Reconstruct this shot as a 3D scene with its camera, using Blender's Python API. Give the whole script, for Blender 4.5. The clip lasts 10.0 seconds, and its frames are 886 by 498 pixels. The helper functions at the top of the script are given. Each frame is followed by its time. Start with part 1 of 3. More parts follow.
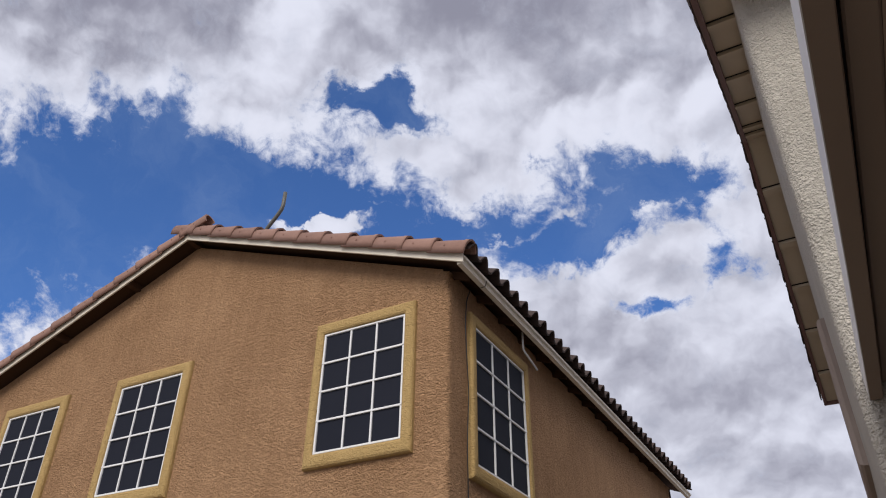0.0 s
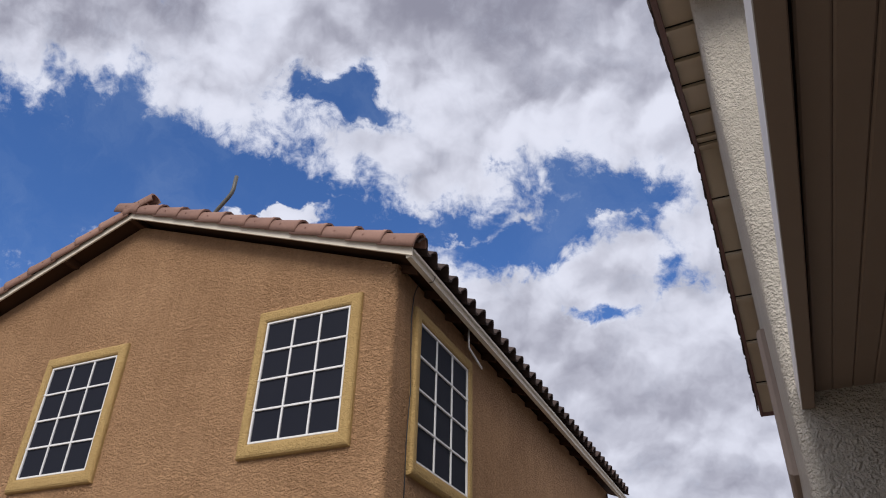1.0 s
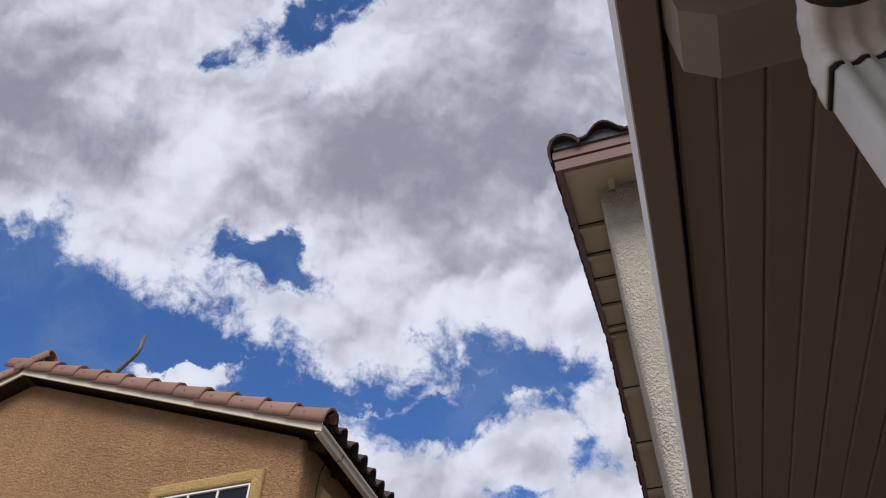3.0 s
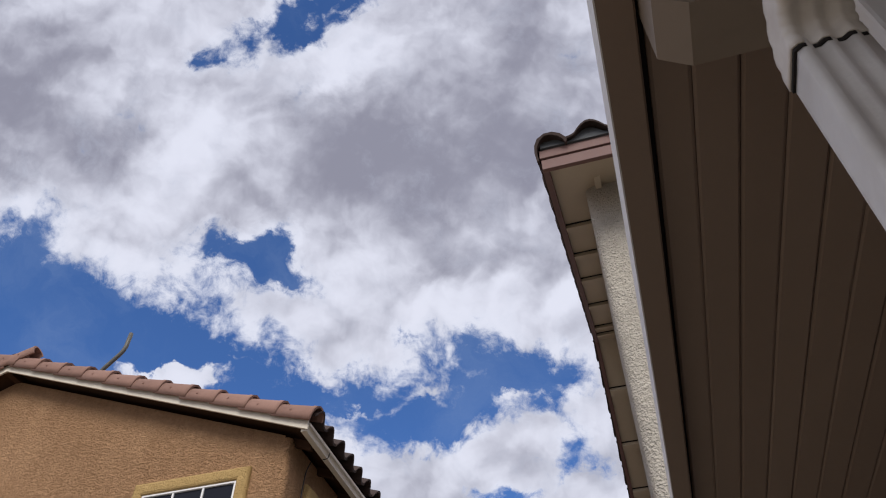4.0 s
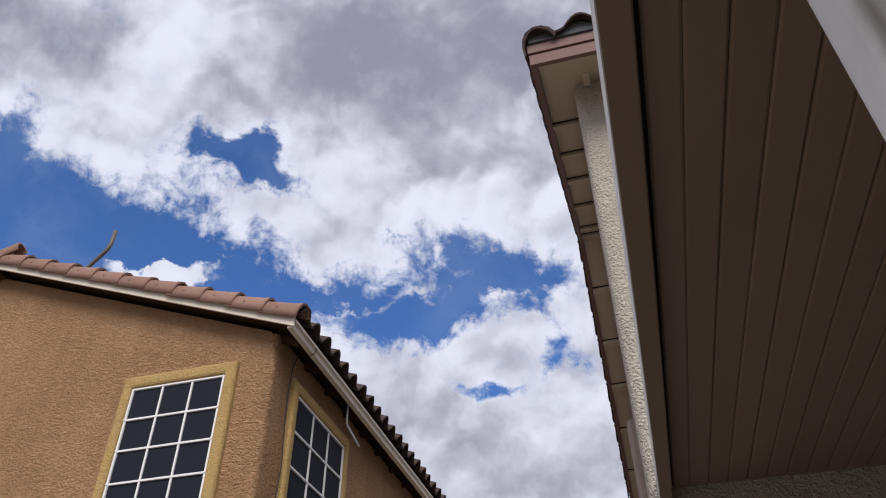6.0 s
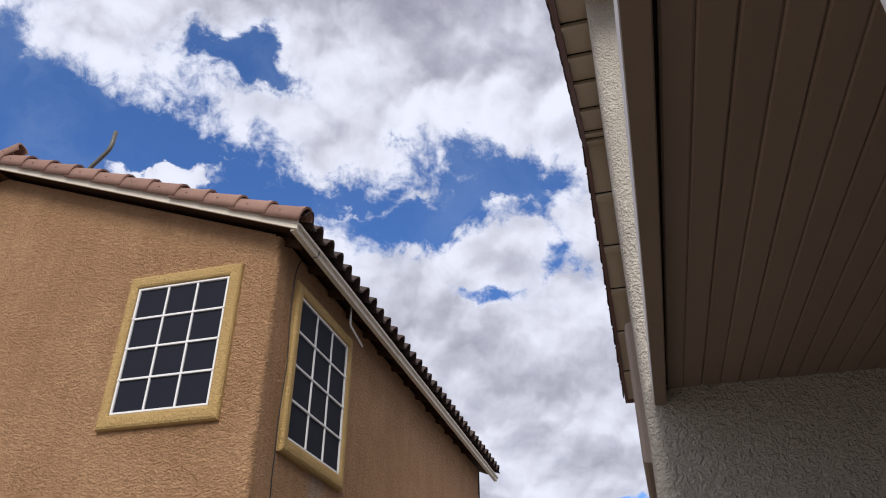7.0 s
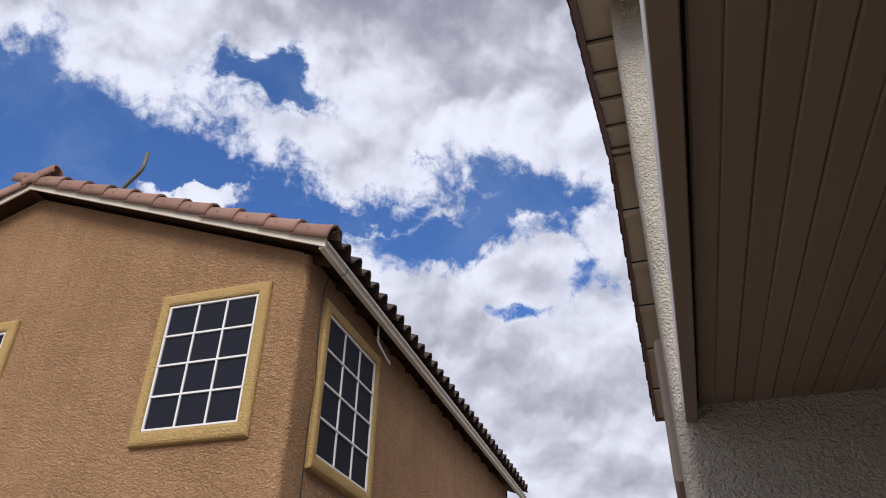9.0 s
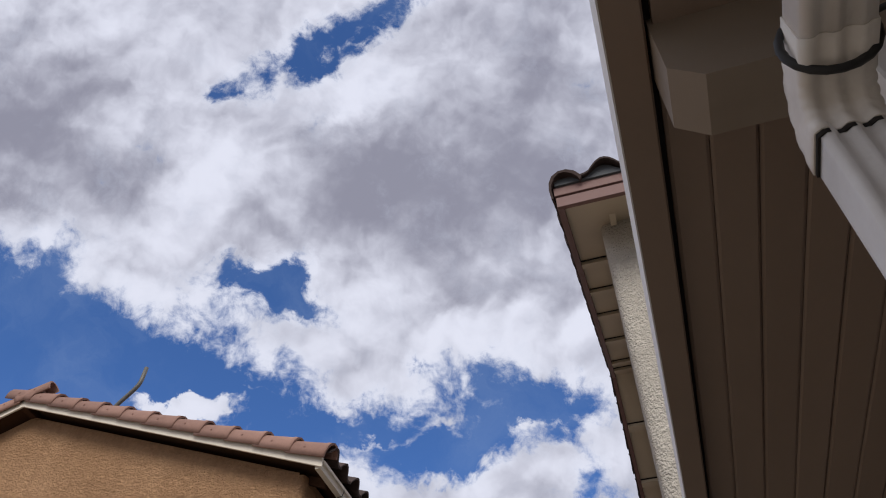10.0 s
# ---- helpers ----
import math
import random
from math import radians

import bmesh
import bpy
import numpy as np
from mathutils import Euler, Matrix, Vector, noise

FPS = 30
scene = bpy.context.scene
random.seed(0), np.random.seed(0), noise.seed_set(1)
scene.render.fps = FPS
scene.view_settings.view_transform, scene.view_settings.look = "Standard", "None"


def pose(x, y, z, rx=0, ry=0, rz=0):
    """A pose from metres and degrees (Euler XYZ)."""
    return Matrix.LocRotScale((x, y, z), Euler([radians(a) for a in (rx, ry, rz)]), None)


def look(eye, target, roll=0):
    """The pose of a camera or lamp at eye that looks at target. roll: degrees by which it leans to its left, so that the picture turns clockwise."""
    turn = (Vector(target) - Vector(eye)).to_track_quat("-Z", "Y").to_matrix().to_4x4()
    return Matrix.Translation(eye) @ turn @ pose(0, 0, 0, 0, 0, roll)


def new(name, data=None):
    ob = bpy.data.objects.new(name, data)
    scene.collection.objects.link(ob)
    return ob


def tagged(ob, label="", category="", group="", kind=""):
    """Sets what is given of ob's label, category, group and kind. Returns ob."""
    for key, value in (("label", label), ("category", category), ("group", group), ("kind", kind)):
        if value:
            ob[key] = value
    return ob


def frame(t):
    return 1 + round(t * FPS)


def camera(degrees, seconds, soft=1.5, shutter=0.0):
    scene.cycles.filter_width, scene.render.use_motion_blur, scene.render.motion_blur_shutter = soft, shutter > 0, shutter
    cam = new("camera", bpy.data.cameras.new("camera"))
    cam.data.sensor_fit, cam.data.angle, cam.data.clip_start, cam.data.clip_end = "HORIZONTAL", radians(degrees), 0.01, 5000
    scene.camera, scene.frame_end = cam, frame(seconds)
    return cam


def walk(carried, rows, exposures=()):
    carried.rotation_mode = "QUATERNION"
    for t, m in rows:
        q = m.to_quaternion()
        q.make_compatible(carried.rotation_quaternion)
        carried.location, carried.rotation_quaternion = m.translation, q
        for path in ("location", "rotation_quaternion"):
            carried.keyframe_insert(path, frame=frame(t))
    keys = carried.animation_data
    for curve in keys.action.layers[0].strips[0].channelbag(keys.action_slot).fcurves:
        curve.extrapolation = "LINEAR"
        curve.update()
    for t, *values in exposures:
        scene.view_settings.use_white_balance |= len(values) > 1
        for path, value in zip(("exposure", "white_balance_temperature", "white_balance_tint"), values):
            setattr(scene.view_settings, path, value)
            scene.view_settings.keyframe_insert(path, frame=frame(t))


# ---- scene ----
cam = camera(60.8, 10.0, soft=1.1)
PATH = [
    (0, (3.498, -6.423, 1.741), (2.69, -4.971, 2.855), 0.6),
    (0.5, (3.5, -6.366, 1.759), (2.752, -4.892, 2.885), 1.3),
    (1, (3.509, -6.293, 1.761), (2.804, -4.787, 2.872), 1.5),
    (1.5, (3.494, -6.28, 1.791), (2.843, -4.729, 2.873), 1.3),
    (2, (3.533, -6.294, 1.801), (2.905, -4.74, 2.893), 0.4),
    (2.5, (3.537, -6.319, 1.811), (3.007, -4.899, 3.116), 0.2),
    (2.7, (3.538, -6.325, 1.828), (3.08, -4.992, 3.247), 0.4),
    (3.8, (3.553, -6.314, 1.793), (3.174, -5.02, 3.27), -0.3),
    (4, (3.557, -6.307, 1.796), (3.174, -4.992, 3.253), -0.4),
    (4.5, (3.557, -6.292, 1.807), (3.169, -4.93, 3.22), -0.8),
    (5, (3.565, -6.277, 1.822), (3.176, -4.887, 3.206), -0.8),
    (6.3, (3.576, -6.257, 1.815), (3.163, -4.715, 3.021), -0.6),
    (6.5, (3.567, -6.258, 1.813), (3.147, -4.684, 2.973), -0.5),
    (7, (3.575, -6.261, 1.816), (3.124, -4.626, 2.876), 0.0),
    (7.5, (3.571, -6.268, 1.809), (3.097, -4.604, 2.814), 0.4),
    (8, (3.574, -6.266, 1.808), (3.077, -4.601, 2.801), 0.8),
    (8.5, (3.57, -6.279, 1.807), (3.062, -4.639, 2.833), 1.0),
    (9, (3.569, -6.28, 1.802), (3.059, -4.689, 2.9), 1.0),
    (9.5, (3.569, -6.299, 1.816), (3.08, -4.814, 3.064), 0.8),
    (10, (3.568, -6.337, 1.856), (3.164, -5.087, 3.365), 0.6),
]
walk(cam, [(t, look(eye, target, roll)) for t, eye, target, roll in PATH],
     [(0, 0.0), (2.5, 0.0), (4.5, 0.0), (6.3, 0.10), (7.5, 0.2), (8.5, 0.2), (9.3, 0.1), (10, 0.0)])

# ---- world, sun ----
SKY_RIGHT, SKY_UP, SKY_AHEAD = (Vector(v) for v in ((0.9592, 0.2828, -0.0069), (0.2047, -0.6771, 0.7069), (-0.1952, 0.6794, 0.7073)))
SUN_EL, SUN_AZ = 42.0, 167.0      # degrees; azimuth clockwise from +y


def node(tree, kind, **values):
    n = tree.nodes.new(kind)
    for key, value in values.items():
        n.inputs[int(key[1:])].default_value = value
    return n


def calc(tree, op, a, b=None, c=None, clamp=False):
    """One step of arithmetic; a, b and c are numbers or sockets."""
    n = tree.nodes.new("ShaderNodeMath")
    n.operation, n.use_clamp = op, clamp
    for k, v in enumerate((a, b, c)):
        if v is None:
            continue
        if isinstance(v, (int, float)):
            n.inputs[k].default_value = v
        else:
            tree.links.new(v, n.inputs[k])
    return n.outputs[0]


def smooth(tree, value, lo, hi, a=0.0, b=1.0):
    n = tree.nodes.new("ShaderNodeMapRange")
    n.interpolation_type = "SMOOTHSTEP"
    for k, v in zip((1, 2, 3, 4), (lo, hi, a, b)):
        n.inputs[k].default_value = v
    tree.links.new(value, n.inputs[0])
    return n.outputs[0]


def mix_rgb(tree, fac, a, b, mode="MIX"):
    n = tree.nodes.new("ShaderNodeMix")
    n.data_type, n.blend_type = "RGBA", mode
    for k, v in ((0, fac), (6, a), (7, b)):
        if isinstance(v, (int, float)):
            n.inputs[k].default_value = v
        elif isinstance(v, tuple):
            n.inputs[k].default_value = v
        else:
            tree.links.new(v, n.inputs[k])
    return n.outputs[2]


def fractal(tree, vector, scale, detail, rough=0.55, lac=2.0, distort=0.0, kind="FBM"):
    n = tree.nodes.new("ShaderNodeTexNoise")
    n.noise_type = kind
    n.inputs["Scale"].default_value, n.inputs["Detail"].default_value = scale, detail
    n.inputs["Roughness"].default_value, n.inputs["Lacunarity"].default_value = rough, lac
    n.inputs["Distortion"].default_value = distort
    if vector is not None:
        tree.links.new(vector, n.inputs["Vector"])
    return n


def dot_axis(tree, vector, axis):
    n = tree.nodes.new("ShaderNodeVectorMath")
    n.operation = "DOT_PRODUCT"
    tree.links.new(vector, n.inputs[0])
    n.inputs[1].default_value = axis
    return n.outputs["Value"]


def blobs(tree, px, py, rows):
    """Sum of soft ellipses: centre x, y, half widths, lean in degrees, weight."""
    total = None
    for x, y, rx, ry, lean, weight in rows:
        c, s = math.cos(radians(lean)), math.sin(radians(lean))
        dx, dy = calc(tree, "SUBTRACT", px, x), calc(tree, "SUBTRACT", py, y)
        a = calc(tree, "MULTIPLY_ADD", dx, c / rx, calc(tree, "MULTIPLY", dy, s / rx))
        b = calc(tree, "MULTIPLY_ADD", dx, -s / ry, calc(tree, "MULTIPLY", dy, c / ry))
        r2 = calc(tree, "MULTIPLY_ADD", a, a, calc(tree, "MULTIPLY", b, b))
        g = calc(tree, "MULTIPLY", calc(tree, "EXPONENT", calc(tree, "MULTIPLY", r2, -1.0)), weight)
        total = g if total is None else calc(tree, "ADD", total, g)
    return total


def make_world():
    """Blue sky with broken cumulus, laid out on a plane square to the middle of the visible sky."""
    world = bpy.data.worlds.new("sky")
    scene.world = world
    world.use_nodes = True
    tree = world.node_tree
    tree.nodes.clear()
    way = tree.nodes.new("ShaderNodeTexCoord").outputs["Generated"]
    ahead = calc(tree, "MAXIMUM", dot_axis(tree, way, SKY_AHEAD), 0.12)
    px = calc(tree, "DIVIDE", dot_axis(tree, way, SKY_RIGHT / 1.0650), ahead)
    py = calc(tree, "DIVIDE", dot_axis(tree, way, SKY_UP / 1.0650), ahead)
    join = tree.nodes.new("ShaderNodeCombineXYZ")
    tree.links.new(px, join.inputs[0])
    tree.links.new(py, join.inputs[1])
    plane = join.outputs[0]
    # drifting of the outlines
    def shifted(source, scale, detail, amount, rough=0.6):
        n = fractal(tree, source, scale, detail, rough).outputs["Color"]
        centre = tree.nodes.new("ShaderNodeVectorMath")
        centre.operation = "SUBTRACT"
        tree.links.new(n, centre.inputs[0])
        centre.inputs[1].default_value = (0.5, 0.5, 0.5)
        add = tree.nodes.new("ShaderNodeVectorMath")
        add.operation = "MULTIPLY_ADD"
        tree.links.new(centre.outputs[0], add.inputs[0])
        add.inputs[1].default_value = (amount, amount, 0)
        tree.links.new(source, add.inputs[2])
        return add.outputs[0]
    warped = shifted(shifted(plane, 7.0, 3.0, 0.10), 24.0, 7.0, 0.072, 0.68)
    split = tree.nodes.new("ShaderNodeSeparateXYZ")
    tree.links.new(warped, split.inputs[0])
    wx, wy = split.outputs[0], split.outputs[1]
    # where the blue shows through, and where the cloud is deep
    gaps = blobs(tree, wx, wy, [
        (-0.515, -0.062, 0.211, 0.084, -18, 0.85),
        (-0.319, -0.112, 0.154, 0.049, -22, 0.8),
        (-0.796, -0.094, 0.302, 0.151, 0, 0.9),
        (-0.252, 0.020, 0.060, 0.024, -8, 0.75),
        (-0.206, 0.039, 0.027, 0.025, 0, 0.6),
        (-0.206, 0.001, 0.042, 0.017, -15, 0.5),
        (-0.101, -0.150, 0.098, 0.029, -8, 0.75),
        (0.046, -0.113, 0.067, 0.046, 0, 0.78),
        (-0.017, -0.187, 0.077, 0.024, 10, 0.7),
        (0.127, -0.127, 0.067, 0.032, 18, 0.62),
        (-0.051, -0.075, 0.017, 0.014, 0, 0.4),
        (0.071, -0.272, 0.034, 0.011, 0, 0.5),
        (0.155, -0.213, 0.021, 0.035, -20, 0.45),
        (-0.171, 0.327, 0.119, 0.029, 28, 0.85),
        (-0.298, 0.266, 0.018, 0.014, 0, 0.35),
    ])
    wisps = blobs(tree, wx, wy, [
        (0.285, -0.576, 0.049, 0.015, 0, -0.6),
        (0.194, -0.231, 0.018, 0.028, 0, -0.35),
        (-0.340, -0.127, 0.070, 0.018, -10, 1.7),
        (-0.098, -0.162, 0.042, 0.008, 14, 0.38),
        (-0.034, -0.140, 0.032, 0.010, 10, 0.35),
        (-0.943, -0.182, 0.063, 0.042, 0, 0.6),
        (-0.255, -0.112, 0.021, 0.006, -10, 0.3),
        (0.081, -0.159, 0.028, 0.008, 15, 0.3),
        (-0.220, 0.292, 0.021, 0.018, 30, 0.5),
        (-0.165, 0.330, 0.030, 0.010, 35, 0.4),
    ])
    thick = blobs(tree, wx, wy, [
        (-0.034, 0.122, 0.150, 0.075, 0, 1),
        (-0.134, 0.186, 0.080, 0.050, 0, 0.5),
        (0.108, 0.250, 0.095, 0.155, 0, 0.75),
        (-0.519, 0.265, 0.120, 0.091, 0, 0.7),
        (-0.346, 0.171, 0.063, 0.106, 0, -0.45),
        (-0.162, 0.250, 0.084, 0.028, 30, -0.55),
        (0.008, -0.030, 0.155, 0.032, 0, -0.4),
        (0.043, -0.227, 0.141, 0.042, 10, -0.3),
        (-0.379, 0.016, 0.141, 0.028, -28, -0.35),
        (-0.61, 0.185, 0.15, 0.05, -10, 0.75),
        (-0.40, 0.16, 0.06, 0.04, -10, 0.4),
        (0.137, -0.442, 0.182, 0.042, 5, 0.25),
        (0.102, -0.322, 0.196, 0.077, 0, 0.1),
        (-0.101, -0.182, 0.049, 0.014, 0, -0.4),
    ])

    def offset(source, dx, dy):
        n = tree.nodes.new("ShaderNodeVectorMath")
        n.operation = "ADD"
        tree.links.new(source, n.inputs[0])
        n.inputs[1].default_value = (dx, dy, 0)
        return n.outputs[0]
    soft_warp = shifted(plane, 9.0, 4.0, 0.06)
    big = fractal(tree, plane, 6.0, 8.0, 0.62, 2.1, 0.1).outputs[0]
    fine = fractal(tree, soft_warp, 19.0, 8.0, 0.64, 2.1).outputs[0]
    ragged = calc(tree, "MULTIPLY_ADD", fine, 1.6, calc(tree, "MULTIPLY", big, 1.3))
    field = calc(tree, "ADD", calc(tree, "SUBTRACT", calc(tree, "SUBTRACT", ragged, 0.865), gaps), wisps)
    field = calc(tree, "ADD", field, smooth(tree, gaps, 0.02, 0.14, 0.16, 0.0))
    veil = smooth(tree, fractal(tree, warped, 5.0, 7.0, 0.6, 2.0, 0.5).outputs[0], 0.42, 0.80, 0.01, 0.17)
    cover = smooth(tree, field, 0.0, 0.46)
    body = smooth(tree, field, 0.15, 0.75)
    # light and shade of the cloud: puffs lit from the sun's side, grey where it is deep
    puff = fractal(tree, soft_warp, 9.0, 4.0, 0.45, 2.1).outputs[0]
    puff_off = fractal(tree, offset(soft_warp, 0.010, -0.030), 9.0, 4.0, 0.45, 2.1).outputs[0]
    relief = calc(tree, "SUBTRACT", puff, puff_off)
    broad = fractal(tree, offset(plane, 3.1, 1.7), 4.0, 3.0, 0.5).outputs[0]
    small = fractal(tree, soft_warp, 21.0, 4.0, 0.45, 2.1).outputs[0]
    small_off = fractal(tree, offset(soft_warp, 0.004, -0.012), 21.0, 4.0, 0.45, 2.1).outputs[0]
    lit = calc(tree, "MULTIPLY_ADD", relief, 1.6, 0.72)
    lit = calc(tree, "MULTIPLY_ADD", calc(tree, "SUBTRACT", small, small_off), 0.8, lit)
    lit = calc(tree, "MULTIPLY_ADD", calc(tree, "SUBTRACT", broad, 0.5), 0.55, lit)
    lit = calc(tree, "MULTIPLY_ADD", calc(tree, "SUBTRACT", puff, 0.5), 0.55, lit)
    lit = calc(tree, "MULTIPLY_ADD", smooth(tree, gaps, 0.02, 0.26), 0.20, lit)
    lit = calc(tree, "SUBTRACT", lit, calc(tree, "MULTIPLY", thick, 0.66))
    shade = smooth(tree, lit, -0.05, 1.24)
    white = mix_rgb(tree, shade, (0.28, 0.282, 0.36, 1), (0.765, 0.785, 0.905, 1))
    white = mix_rgb(tree, calc(tree, "MULTIPLY", calc(tree, "SUBTRACT", 1.0, body), 0.35), white, (0.62, 0.67, 0.80, 1))
    sky = tree.nodes.new("ShaderNodeTexSky")
    sky.sky_type, sky.sun_disc = "NISHITA", False
    sky.sun_elevation, sky.sun_rotation = radians(SUN_EL), radians(SUN_AZ)
    sky.altitude, sky.dust_density, sky.ozone_density = 600, 0.4, 2.0
    blue = mix_rgb(tree, 1.0, sky.outputs[0], (0.062, 0.097, 0.150, 1), "MULTIPLY")
    blue = mix_rgb(tree, veil, blue, (0.45, 0.56, 0.74, 1))
    colour = mix_rgb(tree, cover, blue, white)
    # below the horizon: dull ground light
    up = dot_axis(tree, way, (0, 0, 1))
    colour = mix_rgb(tree, smooth(tree, up, -0.06, 0.02), (0.16, 0.14, 0.12, 1), colour)
    back = tree.nodes.new("ShaderNodeBackground")
    back.inputs[1].default_value = 1.0
    tree.links.new(colour, back.inputs[0])
    out = tree.nodes.new("ShaderNodeOutputWorld")
    tree.links.new(back.outputs[0], out.inputs[0])


make_world()
sun_data = bpy.data.lights.new("sun", "SUN")
sun_data.energy, sun_data.angle, sun_data.color = 2.75, radians(34), (1.0, 0.95, 0.87)
sun = new("sun", sun_data)
sun_way = Vector((math.sin(radians(SUN_AZ)) * math.cos(radians(SUN_EL)), math.cos(radians(SUN_AZ)) * math.cos(radians(SUN_EL)), math.sin(radians(SUN_EL))))
sun.matrix_world = look(sun_way * 50, (0, 0, 0))


# ---- materials ----
def material(name, colours, rough=0.8, metal=0.0, grain=(30.0, 0.15), stain=(0.8, 0.2), bump=(), vary=0.0, island=0.0, streak=0.0, spec=0.4, drip=False):
    """colours: dark and light base. grain, stain: scale per metre and strength. bump: rows of kind, scale, height in metres, detail."""
    mat = bpy.data.materials.new(name)
    mat.use_nodes = True
    tree = mat.node_tree
    tree.nodes.clear()
    out = tree.nodes.new("ShaderNodeOutputMaterial")
    shader = tree.nodes.new("ShaderNodeBsdfPrincipled")
    tree.links.new(shader.outputs[0], out.inputs[0])
    where = tree.nodes.new("ShaderNodeNewGeometry").outputs["Position"]
    g = fractal(tree, where, grain[0], 5.0).outputs[0]
    s = fractal(tree, where, stain[0], 4.0, distort=0.6).outputs[0]
    fac = calc(tree, "MULTIPLY_ADD", calc(tree, "SUBTRACT", g, 0.5), grain[1] * 3, 0.5)
    fac = calc(tree, "MULTIPLY_ADD", calc(tree, "SUBTRACT", s, 0.5), stain[1] * 3, fac)
    if vary:
        info = tree.nodes.new("ShaderNodeObjectInfo").outputs["Random"]
        fac = calc(tree, "MULTIPLY_ADD", calc(tree, "SUBTRACT", info, 0.5), vary, fac)
    if island:
        geo = tree.nodes.new("ShaderNodeNewGeometry").outputs["Random Per Island"]
        fac = calc(tree, "MULTIPLY_ADD", calc(tree, "SUBTRACT", geo, 0.5), island, fac)
    if streak:
        scaled = tree.nodes.new("ShaderNodeMapping")
        scaled.inputs["Scale"].default_value = (9.0, 9.0, 0.5)
        tree.links.new(where, scaled.inputs["Vector"])
        run = fractal(tree, scaled.outputs[0], 1.0, 4.0).outputs[0]
        fac = calc(tree, "MULTIPLY_ADD", calc(tree, "SUBTRACT", run, 0.5), streak, fac)
    fac = calc(tree, "ADD", fac, 0.0, clamp=True)
    base = mix_rgb(tree, fac, (*colours[0], 1), (*colours[1], 1))
    if drip:
        # pale mineral stain that has run down from the sill of the side window
        axis = tree.nodes.new("ShaderNodeSeparateXYZ")
        tree.links.new(where, axis.inputs[0])
        wavy = calc(tree, "MULTIPLY_ADD", calc(tree, "SUBTRACT", run, 0.5), 0.5, axis.outputs[1])
        wet = calc(tree, "MULTIPLY", smooth(tree, wavy, 1.15, 1.4), smooth(tree, wavy, 1.55, 1.85, 1.0, 0.0))
        wet = calc(tree, "MULTIPLY", wet, calc(tree, "MULTIPLY", smooth(tree, axis.outputs[2], 3.1, 3.9), smooth(tree, axis.outputs[2], 4.2, 4.3, 1.0, 0.0)))
        wet = calc(tree, "MULTIPLY", wet, calc(tree, "MULTIPLY", smooth(tree, axis.outputs[0], -0.06, -0.03), smooth(tree, run, 0.38, 0.6, 0.12, 0.6)))
        base = mix_rgb(tree, wet, base, (0.46, 0.42, 0.38, 1))
    tree.links.new(base, shader.inputs["Base Color"])
    shader.inputs["Metallic"].default_value = metal
    shader.inputs["Specular IOR Level"].default_value = spec
    r = calc(tree, "MULTIPLY_ADD", calc(tree, "SUBTRACT", g, 0.5), 0.3, rough, clamp=True)
    tree.links.new(r, shader.inputs["Roughness"])
    total = None
    for kind, scale, height, detail in bump:
        if kind == "noise":
            v = fractal(tree, where, scale, detail, 0.6).outputs[0]
        elif kind == "lump":
            n = fractal(tree, where, scale, detail, 0.5, 2.0, 0.4).outputs[0]
            v = smooth(tree, n, 0.36, 0.74)
        elif kind == "dash":
            flat = tree.nodes.new("ShaderNodeMapping")
            flat.inputs["Scale"].default_value = (0.78, 0.78, 1.12)
            tree.links.new(where, flat.inputs["Vector"])
            n = fractal(tree, flat.outputs[0], scale, detail, 0.58, 2.0, 0.9).outputs[0]
            v = smooth(tree, n, 0.38, 0.66)
        elif kind == "lace":
            n = fractal(tree, where, scale, detail, 0.55, 2.0, 1.2).outputs[0]
            v = smooth(tree, n, 0.42, 0.60)
        else:
            n = tree.nodes.new("ShaderNodeTexVoronoi")
            n.inputs["Scale"].default_value = scale
            tree.links.new(where, n.inputs["Vector"])
            v = n.outputs["Distance"]
        v = calc(tree, "MULTIPLY", v, height)
        total = v if total is None else calc(tree, "ADD", total, v)
    if total is not None:
        b = tree.nodes.new("ShaderNodeBump")
        b.inputs["Strength"].default_value, b.inputs["Distance"].default_value = 1.0, 1.0
        tree.links.new(total, b.inputs["Height"])
        tree.links.new(b.outputs[0], shader.inputs["Normal"])
    return mat


TAN = material("tan_stucco", ((0.34, 0.190, 0.098), (0.68, 0.416, 0.240)), 0.95, drip=True, grain=(22, 0.30), stain=(0.9, 0.30), streak=0.45,
               bump=(("dash", 21.0, 0.021, 4.0), ("dash", 44.0, 0.018, 3.0), ("noise", 85.0, 0.012, 2.0), ("noise", 3.0, 0.06, 2.0)), spec=0.15)
YELLOW = material("yellow_trim_stucco", ((0.37, 0.245, 0.098), (0.53, 0.37, 0.168)), 0.92, grain=(35, 0.25), stain=(2.5, 0.22),
                  bump=(("lace", 30.0, 0.006, 3.0), ("noise", 80.0, 0.004, 3.0)), spec=0.15)
CREAM = material("cream_paint", ((0.60, 0.54, 0.45), (0.73, 0.67, 0.57)), 0.55, grain=(60, 0.08), stain=(1.5, 0.15), streak=0.2, bump=(("noise", 50.0, 0.0006, 2.0),))
TILE = material("terracotta_tile", ((0.205, 0.115, 0.09), (0.33, 0.195, 0.155)), 0.85, grain=(45, 0.25), stain=(5.0, 0.25), vary=0.5, bump=(("noise", 90.0, 0.0016, 4.0),))
# near-black tile tone for eave tiles, tan ridge and cream-house rake
TILE_DARK = material("dark_tile", ((0.030, 0.021, 0.019), (0.075, 0.048, 0.042)), 0.85, grain=(45, 0.25), stain=(5.0, 0.25), vary=0.5, bump=(("noise", 90.0, 0.0016, 4.0),))
